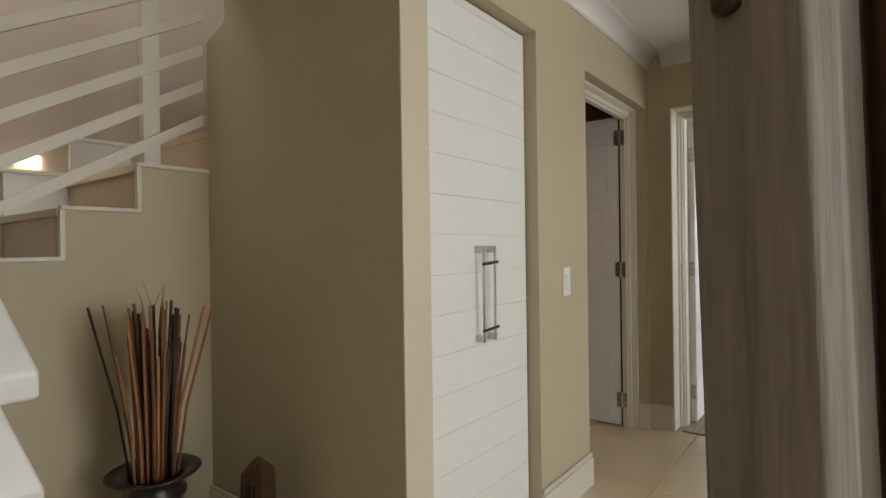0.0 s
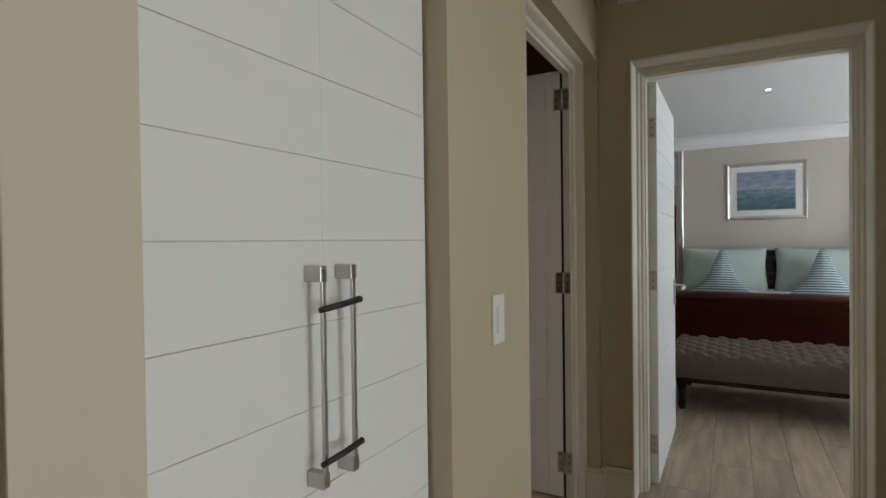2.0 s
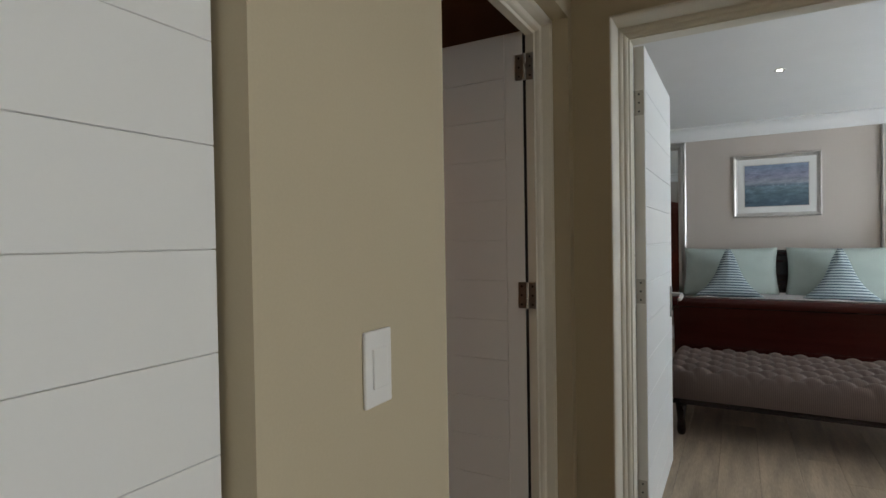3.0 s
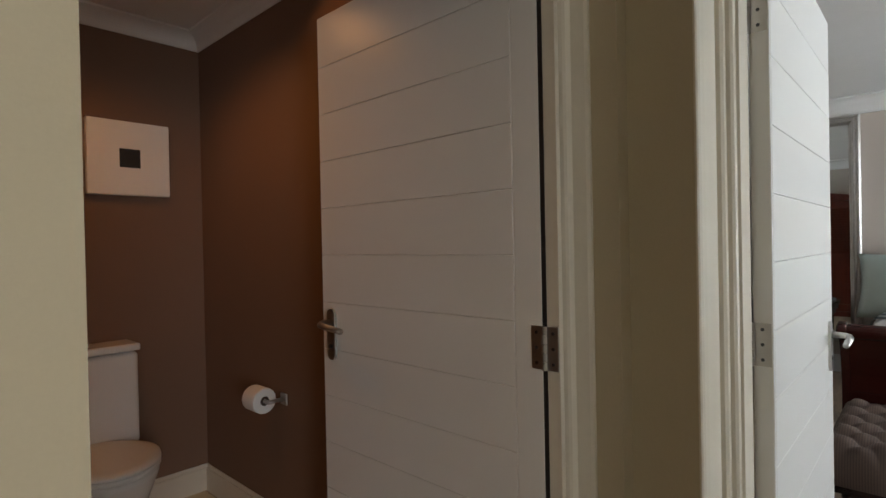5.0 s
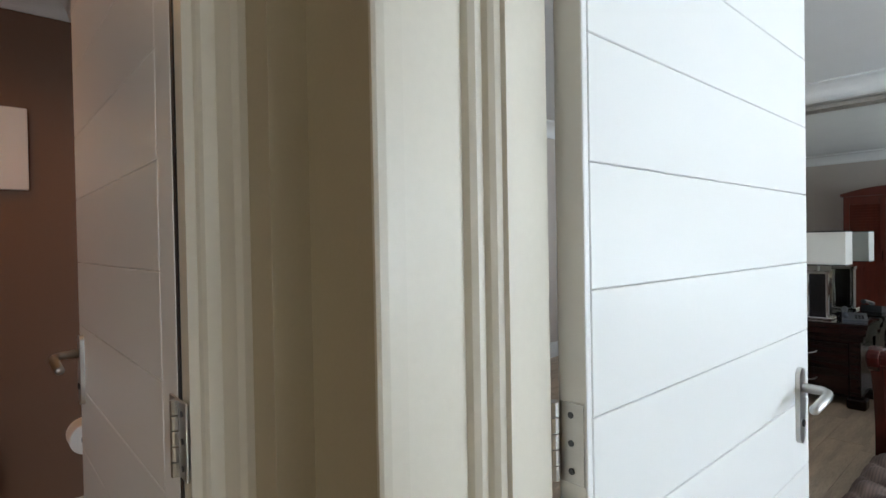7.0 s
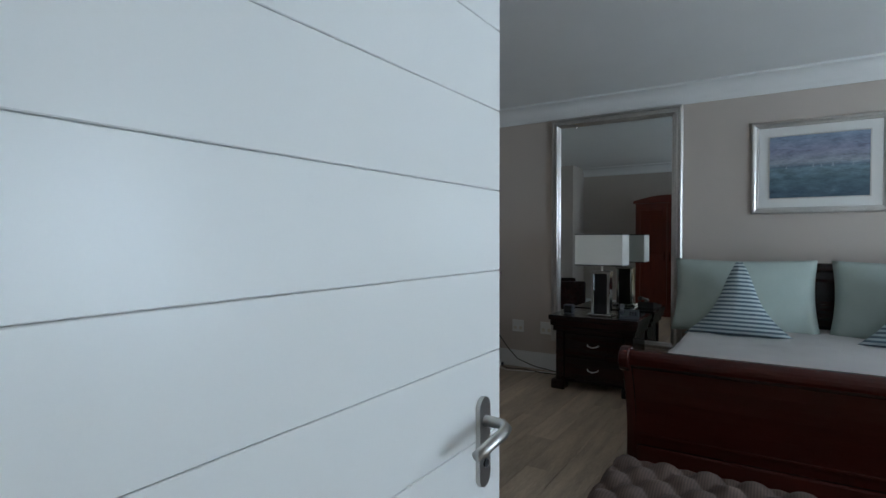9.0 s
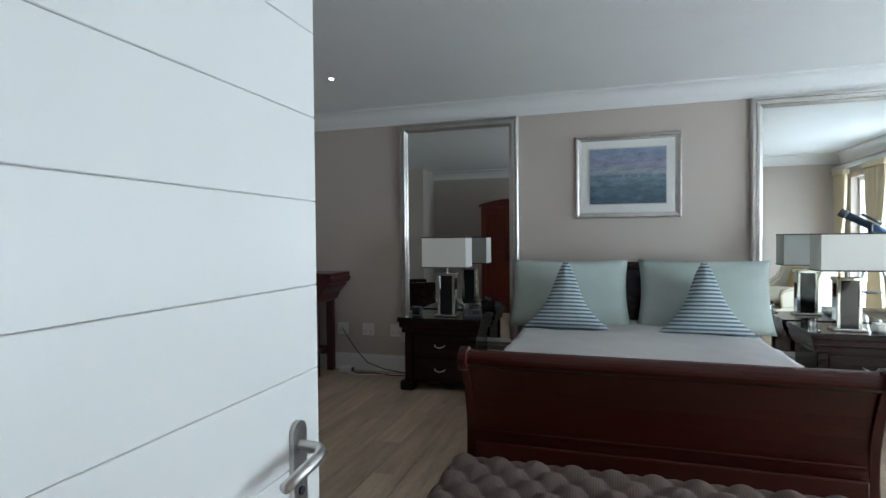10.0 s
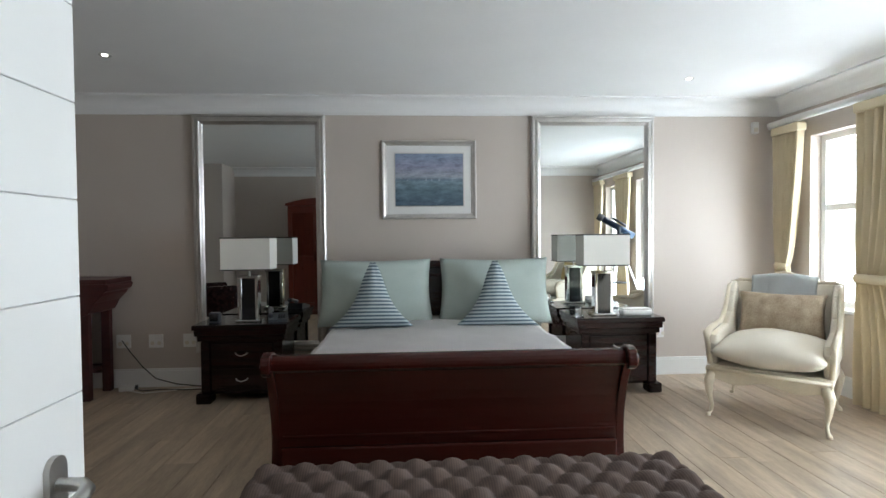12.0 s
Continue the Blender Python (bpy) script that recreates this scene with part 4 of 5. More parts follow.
gb.inputs["Transmission Weight"].default_value = 1
gb.inputs["Roughness"].default_value = 0.02
part("body", lathe([(0.05, 0), (0.05, 0.008), (0.02, 0.014), (0.012, 0.03), (0.024, 0.055), (0.018, 0.08), (0.004, 0.1)], 16), glass, gl, smooth=True)

# ---- altar table, sockets, cables ----
desk = thing("altar_table", "dark red lacquered altar table with flared top edge", "table", pose(-3.06, 8.42, 0))
part("tabletop", box(-0.46, -0.20, 0.955, 0.46, 0.20, 0.995, bevel=0.008), M_DESK, desk)
part("flared_end", prism([(0.40, 0.955), (0.46, 0.955), (0.475, 0.94), (0.46, 0.90), (0.43, 0.885), (0.42, 0.86), (0.36, 0.80), (0.32, 0.72), (0.27, 0.70), (0.22, 0.70), (0.16, 0.76), (0.10, 0.80), (0.10, 0.955)], "y", -0.19, 0.19), M_DESK, desk)
part("flared_end", prism([(-q[0], q[1]) for q in [(0.40, 0.955), (0.46, 0.955), (0.475, 0.94), (0.46, 0.90), (0.42, 0.86), (0.36, 0.80), (0.32, 0.72), (0.22, 0.70), (0.10, 0.80), (0.10, 0.955)]], "y", -0.19, 0.19), M_DESK, desk)
for sx in (-1, 1):
    for sy in (-1, 1):
        part("leg", box(sx * 0.265 - 0.035, sy * 0.15 - 0.03, 0, sx * 0.265 + 0.035, sy * 0.15 + 0.03, 0.72, bevel=0.008), M_DESK, desk)
for sy in (-0.15, 0.15):
    part("stretcher", box(-0.24, sy - 0.02, 0.16, 0.24, sy + 0.02, 0.24, bevel=0.006), M_DESK, desk)
part("shelf", box(-0.23, -0.13, 0.2, 0.23, 0.13, 0.225), M_DESK, desk)
bag = thing("storage_box", "blue-grey fabric box on the table shelf", "box", pose(-3.09, 8.42, 0.225))
part("body", box(-0.19, -0.12, 0, 0.19, 0.12, 0.38, bevel=0.02), M_BLUE, bag)
part("lid", box(-0.195, -0.125, 0.36, 0.195, 0.125, 0.42, bevel=0.015), M_BLUE, bag)


def socket(x, z, w=0.125):
    t = thing("power_socket", "white plastic double power socket on the wall", "socket", pose(x, Y_B - 0.0005, z), "power sockets")
    part("plate", box(-w / 2, -0.010, -0.06, w / 2, 0, 0.06, bevel=0.003), M_PLASTIC, t)
    for sx in (-0.03, 0.03):
        part("rocker", box(sx - 0.01, -0.014, 0.02, sx + 0.01, -0.0095, 0.045, bevel=0.001), M_PLASTIC, t)
        part("outlet", tube([(sx, -0.0102, -0.02), (sx, -0.0112, -0.02)], 0.018, 14), M_TRIM, t)


for x in (-2.70, -2.42, -2.12):
    socket(x, 0.41)
socket(2.19, 0.41, 0.08)
adp = thing("plug_adaptor", "white plug adaptor lying on the floor", "adaptor", pose(-2.60, 8.50, 0.012, 0, 0, 20))
part("body", box(-0.06, -0.035, 0, 0.06, 0.035, 0.05, bevel=0.012), M_PLASTIC, adp)
part("plug", box(0.06, -0.02, 0.005, 0.085, 0.02, 0.04, bevel=0.006), M_GREY, adp)
cab = thing("power_cable", "black power cable trailing from the socket along the floor", "cable")
for k, pts in enumerate((
        [(-2.70, 8.63, 0.42), (-2.62, 8.60, 0.33), (-2.50, 8.57, 0.20), (-2.38, 8.55, 0.10), (-2.2, 8.54, 0.05), (-1.9, 8.52, 0.022)],
        [(-2.54, 8.50, 0.03), (-2.45, 8.46, 0.018), (-2.3, 8.5, 0.018), (-2.1, 8.46, 0.018), (-1.85, 8.48, 0.018)])):
    part("cord", tube(pts, 0.005, 8), M_CABLE, cab, smooth=True)
wc2 = thing("white_cable", "thin white cable lying on the floor", "cable")
part("cord", tube([(-2.58, 8.47, 0.02), (-2.42, 8.40, 0.016), (-2.25, 8.44, 0.016), (-2.05, 8.52, 0.016), (-1.9, 8.55, 0.016)], 0.004, 8), M_PLASTIC, wc2, smooth=True)

pir = thing("alarm_sensor", "white motion alarm sensor high on the wall", "sensor", pose(3.10, Y_B - 0.0005, 2.31))
part("case", box(-0.03, -0.04, -0.055, 0.03, 0, 0.055, bevel=0.008), M_PLASTIC, pir)
part("lens", box(-0.02, -0.0425, -0.04, 0.02, -0.039, 0.0, bevel=0.001), M_TRIM, pir)

# ---- armchairs ----


def armchair(m, label, throw=True):
    t = thing("armchair", label, "armchair", m, "cream armchairs")
    W, D = 0.80, 0.76
    # serpentine front rail
    pts = []
    for i in range(21):
        u = 2 * i / 20 - 1
        pts.append((u * W / 2, 0.27 + 0.02 * math.cos(u * math.pi * 2) * (1 - abs(u) * 0.3)))
    rail = [(x, 0.36) for x in (-W / 2, W / 2)][::-1]
    part("front_rail", prism(pts + rail, "y", -D / 2, -D / 2 + 0.05), M_CREAMWOOD, t)
    part("seat_base", box(-W / 2 + 0.01, -D / 2 + 0.05, 0.28, W / 2 - 0.01, D / 2 - 0.04, 0.37, bevel=0.01), M_CREAM, t)
    part("rail_moulding", tube([(-W / 2, -D / 2 - 0.004, 0.352), (0, -D / 2 - 0.016, 0.352), (W / 2, -D / 2 - 0.004, 0.352)], 0.012, 8), M_CREAMWOOD, t, smooth=True)
    bm = cushion(0.74, 0.76, 0.27, pinch=0.02)
    bmesh.ops.rotate(bm, verts=bm.verts[:], cent=(0, 0, 0), matrix=Matrix.Rotation(math.pi / 2, 3, "X"))
    bmesh.ops.translate(bm, verts=bm.verts[:], vec=(0, 0.335, 0.475))
    sc = part("seat_cushion", bm, M_CREAM, t, smooth=True)
    part("piping", tube([(-0.35, -0.375, 0.45), (0, -0.392, 0.447), (0.35, -0.375, 0.45)], 0.006, 8), M_CREAM, sc, smooth=True)
    # back with curved crest
    top = [(-0.38, 0.36)] + [(-0.38 + 0.76 * i / 16, 0.90 + 0.07 * math.cos((i / 8 - 1) * math.pi / 2) + 0.02 * math.cos((i / 8 - 1) * math.pi * 2)) for i in range(17)] + [(0.38, 0.36)]
    bm = prism(top, "y", 0.28, 0.37)
    for v in bm.verts:
        v.co.y += 0.10 * max(0, v.co.z - 0.36) / 0.6
    part("backrest", bm, M_CREAM, t)
    crest = [(-0.39, 0.40, 0.40)] + [(-0.39 + 0.78 * i / 16, 0.325 + 0.095, 0.91 + 0.07 * math.cos((i / 8 - 1) * math.pi / 2) + 0.02 * math.cos((i / 8 - 1) * math.pi * 2)) for i in range(17)] + [(0.39, 0.40, 0.40)]
    part("crest_rail", tube(crest, 0.018, 8), M_CREAMWOOD, t, smooth=True)
    for s in (-1, 1):
        wing = [(0.38, 0.37), (0.42, 0.88), (0.33, 0.93), (0.24, 0.86), (0.17, 0.70), (0.05, 0.62), (-0.22, 0.60), (-0.30, 0.58), (-0.33, 0.52), (-0.30, 0.37)]
        bm = prism(wing, "x", min(s * 0.34, s * 0.40), max(s * 0.34, s * 0.40))
        bmesh.ops.bevel(bm, geom=[e for e in bm.edges if abs(e.verts[0].co.x - e.verts[1].co.x) < 1e-5], offset=0.02, segments=3, profile=0.5, affect="EDGES")
        a = part("arm", bm, M_CREAM, t)
        part("arm_rail", tube([(s * 0.385, 0.40, 0.92), (s * 0.39, 0.27, 0.90), (s * 0.40, 0.17, 0.715), (s * 0.405, 0.05, 0.635), (s * 0.41, -0.22, 0.62), (s * 0.41, -0.32, 0.59), (s * 0.40, -0.34, 0.53), (s * 0.39, -0.31, 0.37)], [0.014, 0.016, 0.018, 0.02, 0.024, 0.03, 0.02, 0.018], 10), M_CREAMWOOD, a, smooth=True)
        for y in (-D / 2 + 0.03, D / 2 - 0.05):
            o = -1 if y < 0 else 1
            part("leg", tube([(s * 0.36, y, 0.32), (s * 0.385, y + o * 0.02, 0.25), (s * 0.38, y + o * 0.015, 0.16), (s * 0.365, y, 0.08), (s * 0.37, y + o * 0.005, 0.035), (s * 0.385, y + o * 0.022, 0.012), (s * 0.39, y + o * 0.03, 0.0)], [0.040, 0.036, 0.022, 0.014, 0.014, 0.020, 0.017], 12), M_CREAMWOOD, t, smooth=True)
    return t


ANG = -44
cm = pose(2.53, 7.54, 0, 0, 0, ANG) @ Matrix.Diagonal((0.93, 1, 1, 1))
armchair(cm, "cream upholstered bergere armchair with carved painted frame by the window")
thr = thing("chair_throw", "pale blue cloth draped over the armchair back", "throw", cm)
bm = bmesh.new()
g = []
for j in range(25):
    k = j / 24
    row = []
    for i in range(25):
        u = 2 * i / 24 - 1
        crest_z = 0.99 + 0.012 * math.cos(u * 2.5)
        if k < 0.6:
            f = 1 - k / 0.6
            y, z = 0.362 - 0.07 * f + 0.03 * (1 - f), crest_z - 0.26 * f
        else:
            f = (k - 0.6) / 0.4
            y, z = 0.40 + 0.12 * min(1, f * 2.2), crest_z - 0.16 * max(0, f - 0.3)
        y -= 0.012
        row.append(bm.verts.new((u * 0.235 * (1 + 0.03 * noise.noise(Vector((k * 4, u, 0)))), y + 0.004 * math.sin(u * 9), z)))
    g.append(row)
for j in range(24):
    for i in range(24):
        bm.faces.new((g[j][i], g[j][i + 1], g[j + 1][i + 1], g[j + 1][i]))
bmesh.ops.solidify(bm, geom=bm.faces[:], thickness=0.012)
part("cloth", bm, M_THROW, thr, smooth=True)
lum = thing("lumbar_cushion", "beige floral patterned cushion on the armchair", "cushion", cm @ pose(0.0, 0.20, 0.53, -14))
part("cover", cushion(0.62, 0.34, 0.17), M_FLORAL, lum, smooth=True)

armchair(pose(2.2, 5.15, 0, 0, 0, -110), "cream upholstered bergere armchair with a gold cushion", False)
gc = thing("gold_scatter_cushion", "dull gold cushion on the second armchair", "cushion", pose(2.2, 5.15, 0, 0, 0, -110) @ pose(0, 0.2, 0.53, -14))
part("cover", cushion(0.46, 0.36, 0.17), M_GOLD, gc, smooth=True)

# dark chair reflected in the tall mirror
rc = thing("reading_chair", "dark brown leather reading chair with sloped back", "chair", pose(-3.12, 5.55, 0, 0, 0, 60))
bm = prism([(0.22, 0.30), (0.34, 0.30), (0.50, 1.08), (0.46, 1.12), (0.40, 1.10), (0.28, 0.60)], "x", -0.30, 0.30)
bmesh.ops.bevel(bm, geom=bm.edges[:], offset=0.02, segments=3, profile=0.5, affect="EDGES")
part("backrest", bm, M_DARK, rc)
part("seat", box(-0.30, -0.32, 0.28, 0.30, 0.30, 0.46, bevel=0.04, seg=4), M_DARK, rc, smooth=True)
for sx in (-1, 1):
    part("armrest", box(sx * 0.36 - 0.06, -0.32, 0.22, sx * 0.36 + 0.06, 0.34, 0.64, bevel=0.03, seg=3), M_DARK, rc)
    for sy in (-0.26, 0.28):
        part("leg", box(sx * 0.33 - 0.025, sy - 0.025, 0, sx * 0.33 + 0.025, sy + 0.025, 0.285, bevel=0.004), M_DARK, rc)
sc = thing("striped_cushion", "blue and white striped square cushion on the reading chair", "cushion", pose(-3.12, 5.55, 0, 0, 0, 60) @ pose(0, 0.20, 0.47, -14))
part("cover", cushion(0.46, 0.42, 0.16), M_STRIPE, sc, smooth=True)

# telescope seen in the mirror
tel = thing("telescope", "dark blue telescope on a light tripod by the window", "telescope", pose(2.85, 6.0, 0))
part("tube", tube([(0.2, 0.05, 1.29), (-0.2, -0.1, 1.55)], 0.045, 18), M_TELE, tel, smooth=True)
part("dew_cap", tube([(-0.2, -0.1, 1.55), (-0.27, -0.126, 1.595)], 0.052, 18), M_GREY, tel, smooth=True)
part("finder", tube([(0.10, 0.03, 1.44), (-0.08, -0.04, 1.56)], 0.018, 10), M_GREY, tel, smooth=True)
part("mount", tube([(0, 0, 1.18), (0, 0, 1.44)], 0.03, 12), M_GREY, tel)
for a in (20, 140, 260):
    c, s = math.cos(radians(a)), math.sin(radians(a))
    part("leg", tube([(0, 0, 1.2), (0.22 * c, 0.22 * s, 0.6), (0.40 * c, 0.40 * s, 0)], [0.022, 0.019, 0.014], 8), M_SILVER, tel)
part("tray", lathe([(0.11, 0.62), (0.12, 0.625), (0.12, 0.635), (0.11, 0.64)], 18), M_GREY, tel)

# armoire against the door wall
arm = thing("armoire", "tall cherry wood armoire with louvred doors", "armoire", pose(-1.75, 3.80, 0))
part("body", box(-0.5, 0, 0.08, 0.5, 0.52, 1.86, bevel=0.006), M_ARMOIRE, arm)
part("plinth", box(-0.52, 0, 0, 0.52, 0.54, 0.08, bevel=0.006), M_ARMOIRE, arm)
crown = [(-0.53, 1.86)] + [(-0.53 + 1.06 * i / 16, 1.90 + 0.09 * math.sin(math.pi * i / 16)) for i in range(17)] + [(0.53, 1.86)]
part("crown", prism(crown, "y", 0, 0.55), M_ARMOIRE, arm)
for x0, x1 in ((-0.48, -0.004), (0.004, 0.48)):
    d = part("door", boxes((x0, 0.521, 0.12, x0 + 0.06, 0.545, 1.82), (x1 - 0.06, 0.521, 0.12, x1, 0.545, 1.82), (x0 + 0.06, 0.521, 0.12, x1 - 0.06, 0.545, 0.2), (x0 + 0.06, 0.521, 1.74, x1 - 0.06, 0.545, 1.82), (x0 + 0.06, 0.521, 0.93, x1 - 0.06, 0.545, 1.0)), M_ARMOIRE, arm)
    for k in range(18):
        z = 1.02 + 0.04 * k
        part("slat", prism([(0.522, z), (0.526, z), (0.542, z + 0.032), (0.538, z + 0.032)], "x", x0 + 0.06, x1 - 0.06), M_ARMOIRE, d)
    part("handle", boxes((x0 + 0.03 if x0 > -0.1 else x1 - 0.04, 0.546, 0.92, x0 + 0.04 if x0 > -0.1 else x1 - 0.03, 0.56, 1.06)), M_DARK, d)

# ---- recessed lights ----
for x, y in ((-2.19, 7.55), (2.11, 7.98), (-0.05, 6.50)):
    t = thing("downlight", "small recessed ceiling downlight with white rim, lit", "light", pose(x, y, BC), "ceiling downlights")
    part("rim", lathe([(0.02, -0.002), (0.04, -0.004), (0.04, 0.0)], 20), M_STEEL, t)
    part("bulb", lathe([(0.001, -0.006), (0.018, -0.006), (0.02, -0.001)], 16), M_BULB, t)
t = thing("downlight", "small recessed warm downlight in the toilet room", "light", pose(-2.50, 2.85, WCC), "ceiling downlights")
part("rim", lathe([(0.028, -0.002), (0.044, -0.004), (0.044, 0.0)], 20), M_PLASTIC, t)

# ---- toilet room ----
wcx = thing("toilet", "white ceramic close-coupled toilet with closed lid", "toilet", pose(-3.262, 3.045, 0))
part("cistern", box(0.0, -0.185, 0.40, 0.165, 0.185, 0.825, bevel=0.02, seg=3), M_CERAMIC, wcx)
part("cistern_lid", box(-0.0, -0.192, 0.828, 0.175, 0.192, 0.862, bevel=0.01, seg=3), M_CERAMIC, wcx)
part("flush_button", lathe([(0.025, 0.862), (0.024, 0.868), (0.002, 0.87)], 18, (0.09, 0, 0)), M_STEEL, wcx, smooth=True)


def oval(rx, rf, z, cx=0.36, n=36):
    """Egg outline, fuller towards the wall."""
    return [(cx + (rf if math.cos(2 * math.pi * i / n) > 0 else 0.20) * math.cos(2 * math.pi * i / n), rx * math.sin(2 * math.pi * i / n), z) for i in range(n)]


part("bowl", ring_loft(bmesh.new(), [oval(0.11, 0.12, 0), oval(0.11, 0.13, 0.12), oval(0.15, 0.19, 0.28), oval(0.18, 0.24, 0.37), oval(0.182, 0.245, 0.40)]), M_CERAMIC, wcx, smooth=True)
part("seat", ring_loft(bmesh.new(), [oval(0.18, 0.245, 0.402), oval(0.187, 0.252, 0.406), oval(0.187, 0.252, 0.418), oval(0.18, 0.245, 0.421)]), M_PLASTIC, wcx, smooth=True)
part("lid", ring_loft(bmesh.new(), [oval(0.18, 0.245, 0.423), oval(0.188, 0.254, 0.427), oval(0.186, 0.25, 0.437), oval(0.15, 0.21, 0.444), oval(0.02, 0.03, 0.447)]), M_PLASTIC, wcx, smooth=True)
part("lid_hinge", tube([(0.18, -0.09, 0.425), (0.18, 0.09, 0.425)], 0.012, 10), M_BLACK, wcx)
bt = thing("spray_bottle", "small dark air freshener bottle on the cistern", "bottle", pose(-3.18, 2.93, 0.862))
part("bottle_body", lathe([(0.026, 0), (0.029, 0.01), (0.029, 0.11), (0.022, 0.125)], 18), M_GREY, bt, smooth=True)
part("label_band", lathe([(0.0293, 0.03), (0.0296, 0.032), (0.0296, 0.085), (0.0293, 0.087)], 18), M_BLUE, bt, smooth=True)
part("cap", lathe([(0.022, 0.125), (0.024, 0.13), (0.021, 0.16), (0.006, 0.165)], 16), M_BLACK, bt, smooth=True)
ro = thing("toilet_roll", "white toilet roll on a steel wall holder", "toilet roll", pose(-2.56, 3.61, 0.63))
bm = bmesh.new()
ring_loft(bm, [[(x, -0.075 + r * math.cos(2 * math.pi * i / 28), -0.0 + r * math.sin(2 * math.pi * i / 28)) for i in range(28)] for x, r in ((-0.05, 0.02), (-0.05, 0.052), (-0.046, 0.055), (0.046, 0.055), (0.05, 0.052), (0.05, 0.02))], cap=False)
part("paper", bm, M_PAPER, ro, smooth=False)
part("core", tube([(-0.0502, -0.075, 0), (0.0502, -0.075, 0)], 0.0205, 16), material("brown_card", (0.07, 0.05, 0.04), 0.9), ro)
part("holder", tube([(-0.055, -0.075, 0), (0.08, -0.075, 0.0), (0.085, -0.07, 0), (0.085, 0, 0.0)], 0.009, 10), M_STEEL, ro, smooth=True)
part("rosette", box(0.06, -0.008, -0.025, 0.11, 0.0, 0.025, bevel=0.003), M_STEEL, ro)
for yc in (3.258, 2.852):
    p = thing("square_picture", "white gloss square panel with a small black centre square", "picture", pose(-3.2798, yc, 1.733), "pair of white panels")
    part("panel", box(0, -0.18, -0.178, 0.035, 0.18, 0.178, bevel=0.004), M_WHITE, p)
    part("centre_square", box(0.0345, -0.045, -0.045, 0.038, 0.045, 0.045, bevel=0.001), M_BLACK, p)

# ---- corridor and hall details ----
sw = thing("light_switch", "white plastic light switch plate on the corridor wall", "switch", pose(X_L + 0.0003, 2.265, 1.04, 0, 0, 0))
part("plate", box(0, -0.038, -0.066, 0.008, 0.038, 0.066, bevel=0.003), M_PLASTIC, sw)
part("rocker", box(0.0075, -0.02, -0.035, 0.0125, 0.02, 0.035, bevel=0.002), M_PLASTIC, sw)
fr = thing("wall_panel", "white framed panel on the corridor wall", "panel", pose(X_R - 0.0005, 3.08, 0.88))
part("frame", boxes((-0.03, -0.3, 0, 0, -0.24, 1.2), (-0.03, 0.24, 0, 0, 0.3, 1.2), (-0.03, -0.24, 0, 0, 0.24, 0.06), (-0.03, -0.24, 1.14, 0, 0.24, 1.2), bevel=0.004), M_WHITE, fr)
part("panel", box(-0.012, -0.24, 0.06, 0, 0.24, 1.14), M_TRIM, fr)

pole = thing("driftwood_post", "weathered grey-brown driftwood post standing in the hall", "post", pose(0.127, 0.346, 0))
bm = bmesh.new()
rings = []
for j in range(60):
    z = 2.45 * j / 59
    ring = []
    for i in range(40):
        a = 2 * math.pi * i / 40
        r = 0.044 + 0.003 * math.sin(a * 5 + z * 0.7) + 0.003 * math.sin(a * 11 + 1) + 0.005 * noise.noise(Vector((math.cos(a) * 2, math.sin(a) * 2, z * 1.2)))
        ring.append((r * math.cos(a) - 0.028 * (z - 1.21), r * math.sin(a), z))
    rings.append(ring)
ring_loft(bm, rings)
part("trunk", bm, M_POLE, pole, smooth=True)
for a, z in ((250, 1.35), (268, 0.95)):
    c, s = math.cos(radians(a)), math.sin(radians(a))
    part("knot", lathe([(0.002, -0.008), (0.008, -0.004), (0.009, 0.004), (0.002, 0.008)], 12, (0.044 * c - 0.028 * (z - 1.21), 0.044 * s, z)), M_OBELISK, pole, smooth=True)

dpost = thing("dark_post", "slim dark brown wooden post beside the driftwood post", "post", pose(0.197, 0.374, 0))
part("trunk", tube([(-0.028 * (0.35 * j - 1.21), 0, 0.35 * j) for j in range(8)], [0.027, 0.026, 0.025, 0.026, 0.025, 0.026, 0.025, 0.026], 20), M_OBELISK, dpost, smooth=True)

lan = thing("tiered_floor_lantern", "white tiered floor lantern with flared square tiers", "lantern", pose(-1.085, 0.12, 0))
def tier(z, r0, r1, hgt):
    def sq(r, zz):
        return [(sx * r, sy * r, zz) for sx, sy in ((-1, -1), (1, -1), (1, 1), (-1, 1))]
    bm = ring_loft(bmesh.new(), [sq(r1 - 0.035, z), sq(r1, z + 0.004), sq(r1, z + 0.05), sq(r0, z + hgt)])
    bmesh.ops.bevel(bm, geom=bm.edges[:], offset=0.005, segments=2, profile=0.5, affect="EDGES")
    return bm
for k in range(5):
    part("tier", tier(0.13 + 0.205 * k, 0.095 - 0.004 * k, 0.145 - 0.004 * k, 0.205), M_WHITE, lan)
part("foot", box(-0.13, -0.13, 0, 0.13, 0.13, 0.13, bevel=0.006), M_WHITE, lan)

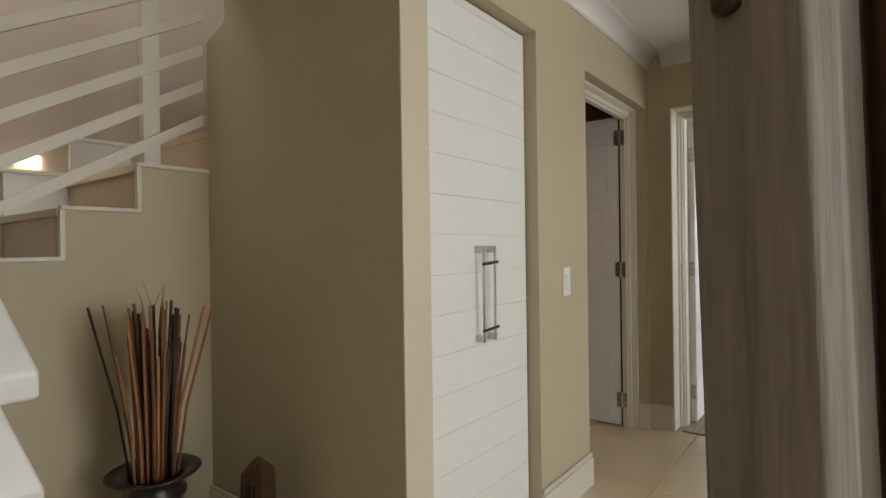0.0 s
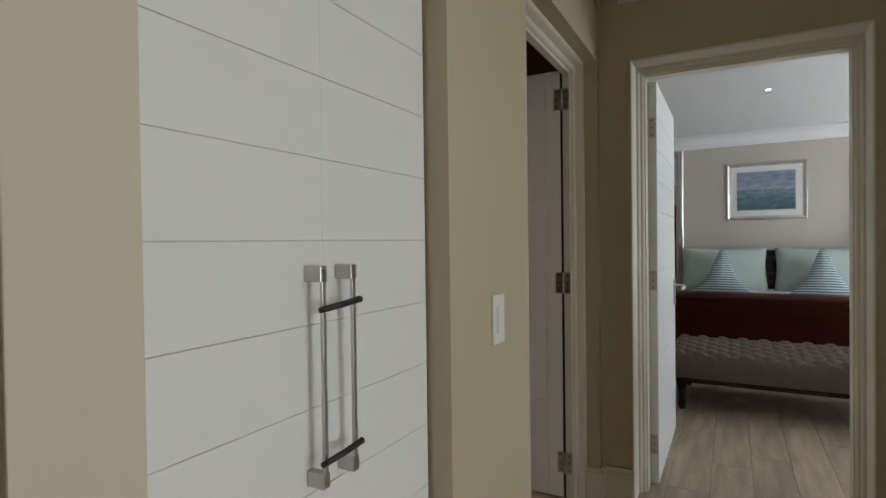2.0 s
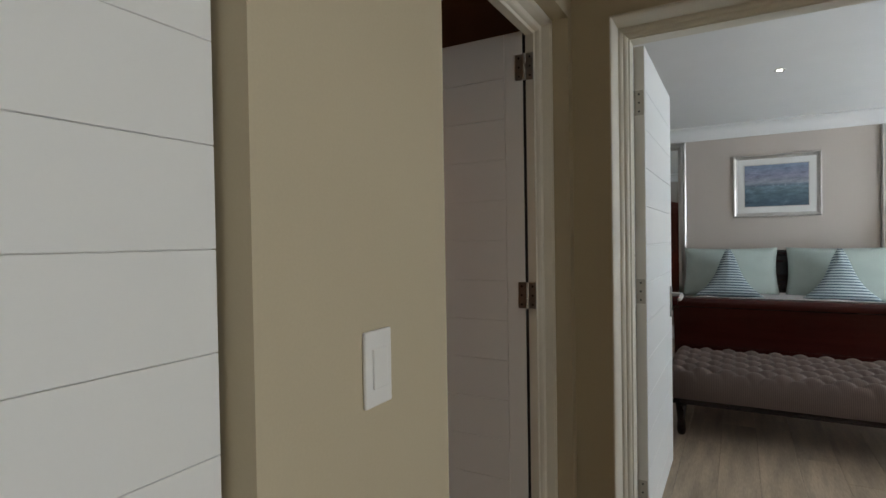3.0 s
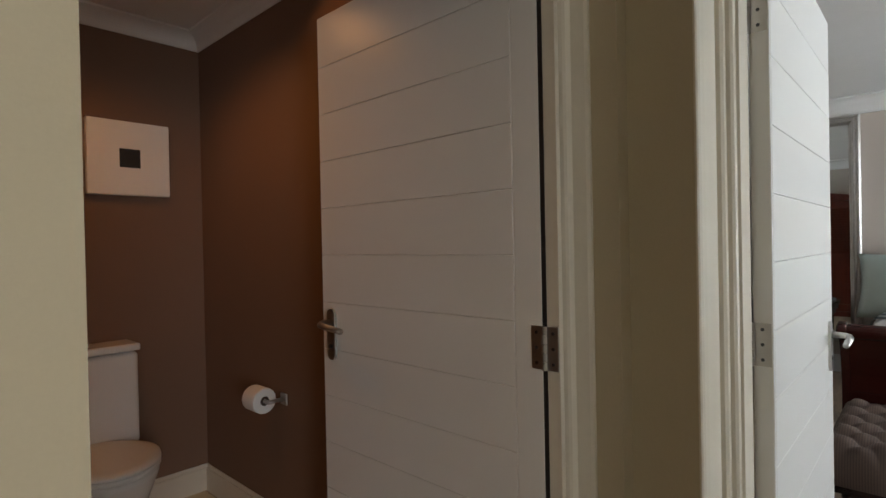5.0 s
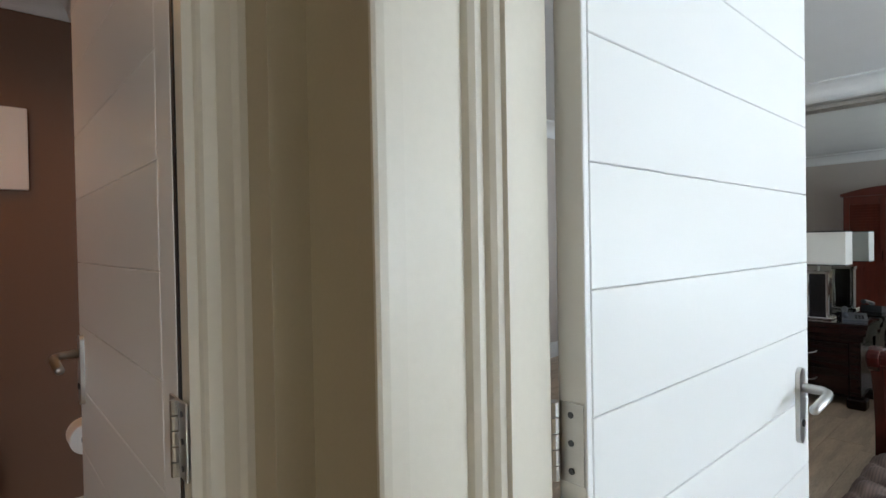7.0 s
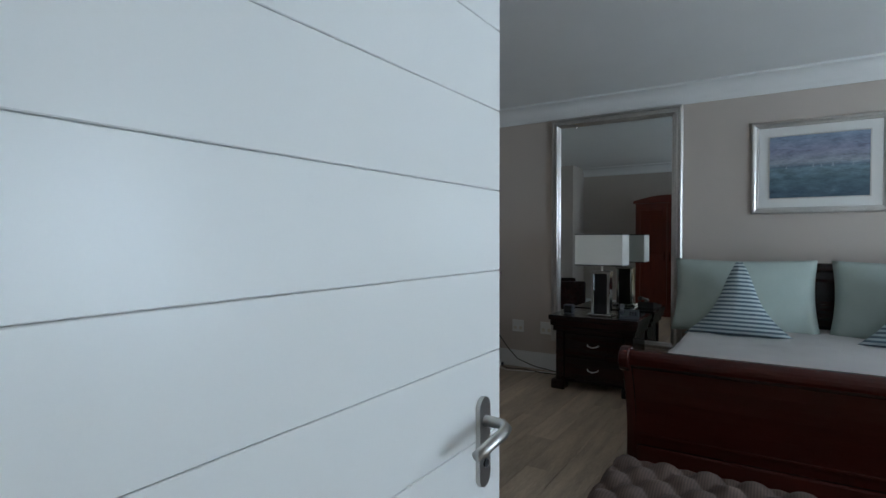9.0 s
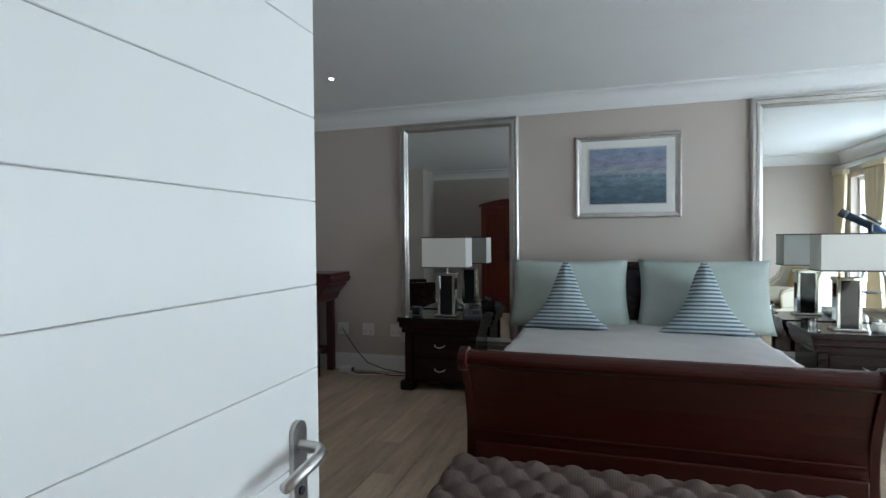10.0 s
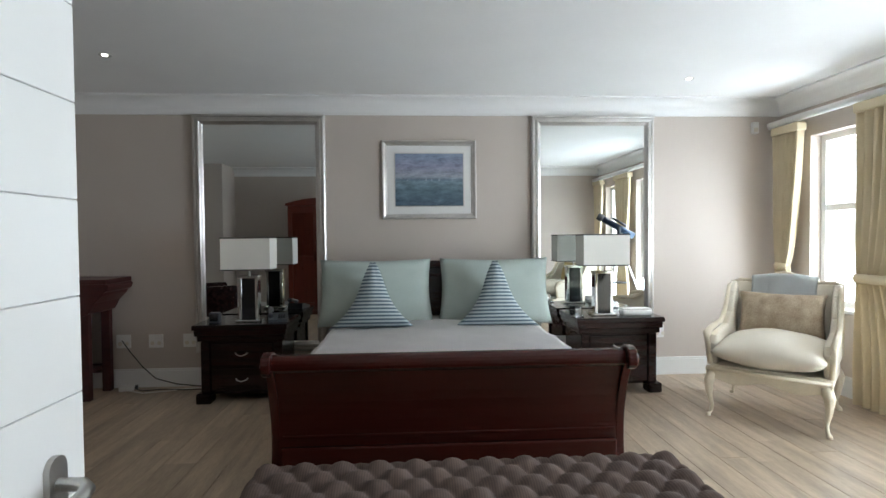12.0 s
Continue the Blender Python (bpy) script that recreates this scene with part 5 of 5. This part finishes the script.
vase = thing("floor_vase", "black glazed floor vase with a wide flared rim", "vase", pose(-1.80, 0.80, 0))
part("vase_body", lathe([(0.09, 0), (0.11, 0.01), (0.13, 0.12), (0.11, 0.26), (0.088, 0.33), (0.105, 0.345), (0.105, 0.36), (0.088, 0.375), (0.09, 0.40), (0.15, 0.425), (0.155, 0.432), (0.148, 0.436), (0.08, 0.415), (0.075, 0.30), (0.01, 0.29)], 40), M_VASE, vase, smooth=True)
reeds = thing("reed_bundle", "tall bundle of dry brown and dark reeds standing in the vase", "dried reeds", pose(-1.80, 0.80, 0.295))
rnd = random.Random(4)
for k in range(74):
    a, r = rnd.uniform(0, 2 * math.pi), 0.06 * math.sqrt(rnd.random())
    x, y = r * math.cos(a), r * math.sin(a)
    hgt = rnd.uniform(0.54, 0.73)
    sp = rnd.uniform(0.6, 1.25)
    if k in (0, 1, 2, 3):
        a = (0.5, 3.6, 0.9, 4.0)[k]
        x, y, sp, hgt = 0.06 * math.cos(a), 0.06 * math.sin(a), 2.4, 0.72
    tip = Vector((x * (1 + sp), y * (1 + sp), hgt))
    mid = Vector((x * (1 + sp * 0.35), y * (1 + sp * 0.35), hgt * 0.5)) + Vector((rnd.uniform(-1, 1), rnd.uniform(-1, 1), 0)) * 0.008
    rr = rnd.uniform(0.0028, 0.0065)
    part("reed", tube([(x, y, 0), mid, tip], [rr, rr, rr * 0.95], 6), M_REEDDARK if rnd.random() < 0.42 else M_REED, reeds, smooth=True)
for k in range(7):
    a = rnd.uniform(0, 6.28)
    part("wisp", tube([(0.02 * math.cos(a), 0.02 * math.sin(a), 0.6), (0.03 * math.cos(a), 0.03 * math.sin(a), 0.72), (0.05 * math.cos(a + 0.6), 0.05 * math.sin(a + 0.6), rnd.uniform(0.76, 0.82))], [0.002, 0.0013, 0.0006], 4), M_REED, reeds)
ob = thing("carved_obelisk", "dark carved wooden obelisk standing on the floor", "ornament", pose(-1.50, 1.02, 0, 0, 0, 25))
def sq4(r, z):
    return [(sx * r, sy * r, z) for sx, sy in ((-1, -1), (1, -1), (1, 1), (-1, 1))]
bm = ring_loft(bmesh.new(), [sq4(0.055, 0.03), sq4(0.052, 0.05), sq4(0.042, 0.43), sq4(0.010, 0.475), sq4(0.002, 0.48)])
bmesh.ops.bevel(bm, geom=bm.edges[:], offset=0.004, segments=2, profile=0.5, affect="EDGES")
part("shaft", bm, M_OBELISK, ob)
part("base", box(-0.07, -0.07, 0, 0.07, 0.07, 0.03, bevel=0.006), M_OBELISK, ob)
for s in (-0.024, -0.008, 0.008, 0.024):
    part("carved_rib", boxes((s - 0.003, -0.052, 0.06, s + 0.003, -0.040, 0.40)), M_OBELISK, ob)

# ---- floors, pieces last ----
fl = struct("floor_bedroom", boxes((BX0, 3.585, -0.12, BX1, Y_B, -0.008)), M_GAP, "grey-brown oak laminate plank floor", "floor")
cache = {}
rnd = random.Random(7)
PW = 0.192
nrow = int((BX1 - BX0) / PW) + 1
for i in range(nrow):
    x0 = BX0 + i * PW
    w = min(PW, BX1 - x0)
    y = 3.585 - rnd.uniform(0.0, 1.1)
    while y < Y_B:
        a, c = max(3.585, y), min(Y_B, y + 1.285)
        y += 1.285
        if c - a < 0.03:
            continue
        key = (round(w, 3), round(c - a, 2))
        if key not in cache:
            L = key[1] - 0.001
            cache[key] = mesh_of("plank", box(-w / 2 + 0.0006, -L / 2, -0.008, w / 2 - 0.0006, L / 2, 0, bevel=0.0015, seg=1), M_PLANK)
        o = new("plank", cache[key])
        o.parent = fl
        o.location = (x0 + w / 2, (a + c) / 2, 0)
struct("threshold", box(-0.711, 3.574, -0.002, 0.101, 3.594, 0.004, bevel=0.002), M_DARK, "dark threshold strip in the bedroom doorway", "threshold")

fh = struct("floor_hall", boxes((-3.35, -3.35, -0.12, 3.35, 3.585, -0.008)), M_GROUT, "cream polished porcelain tile floor of hall and corridor", "floor")
cache = {}
TS = 0.60
for i in range(-6, 6):
    for j in range(-6, 7):
        x0, x1 = max(-3.35, -0.02 + i * TS), min(3.35, -0.02 + (i + 1) * TS)
        y0, y1 = max(-3.35, -0.36 + j * TS), min(3.585, -0.36 + (j + 1) * TS)
        if x1 - x0 < 0.02 or y1 - y0 < 0.02:
            continue
        key = (round(x1 - x0, 3), round(y1 - y0, 3))
        if key not in cache:
            cache[key] = mesh_of("tile", box(-key[0] / 2 + 0.0015, -key[1] / 2 + 0.0015, -0.008, key[0] / 2 - 0.0015, key[1] / 2 - 0.0015, 0, bevel=0.001, seg=1), M_TILE)
        o = new("tile", cache[key])
        o.parent = fh
        o.location = ((x0 + x1) / 2, (y0 + y1) / 2, 0)
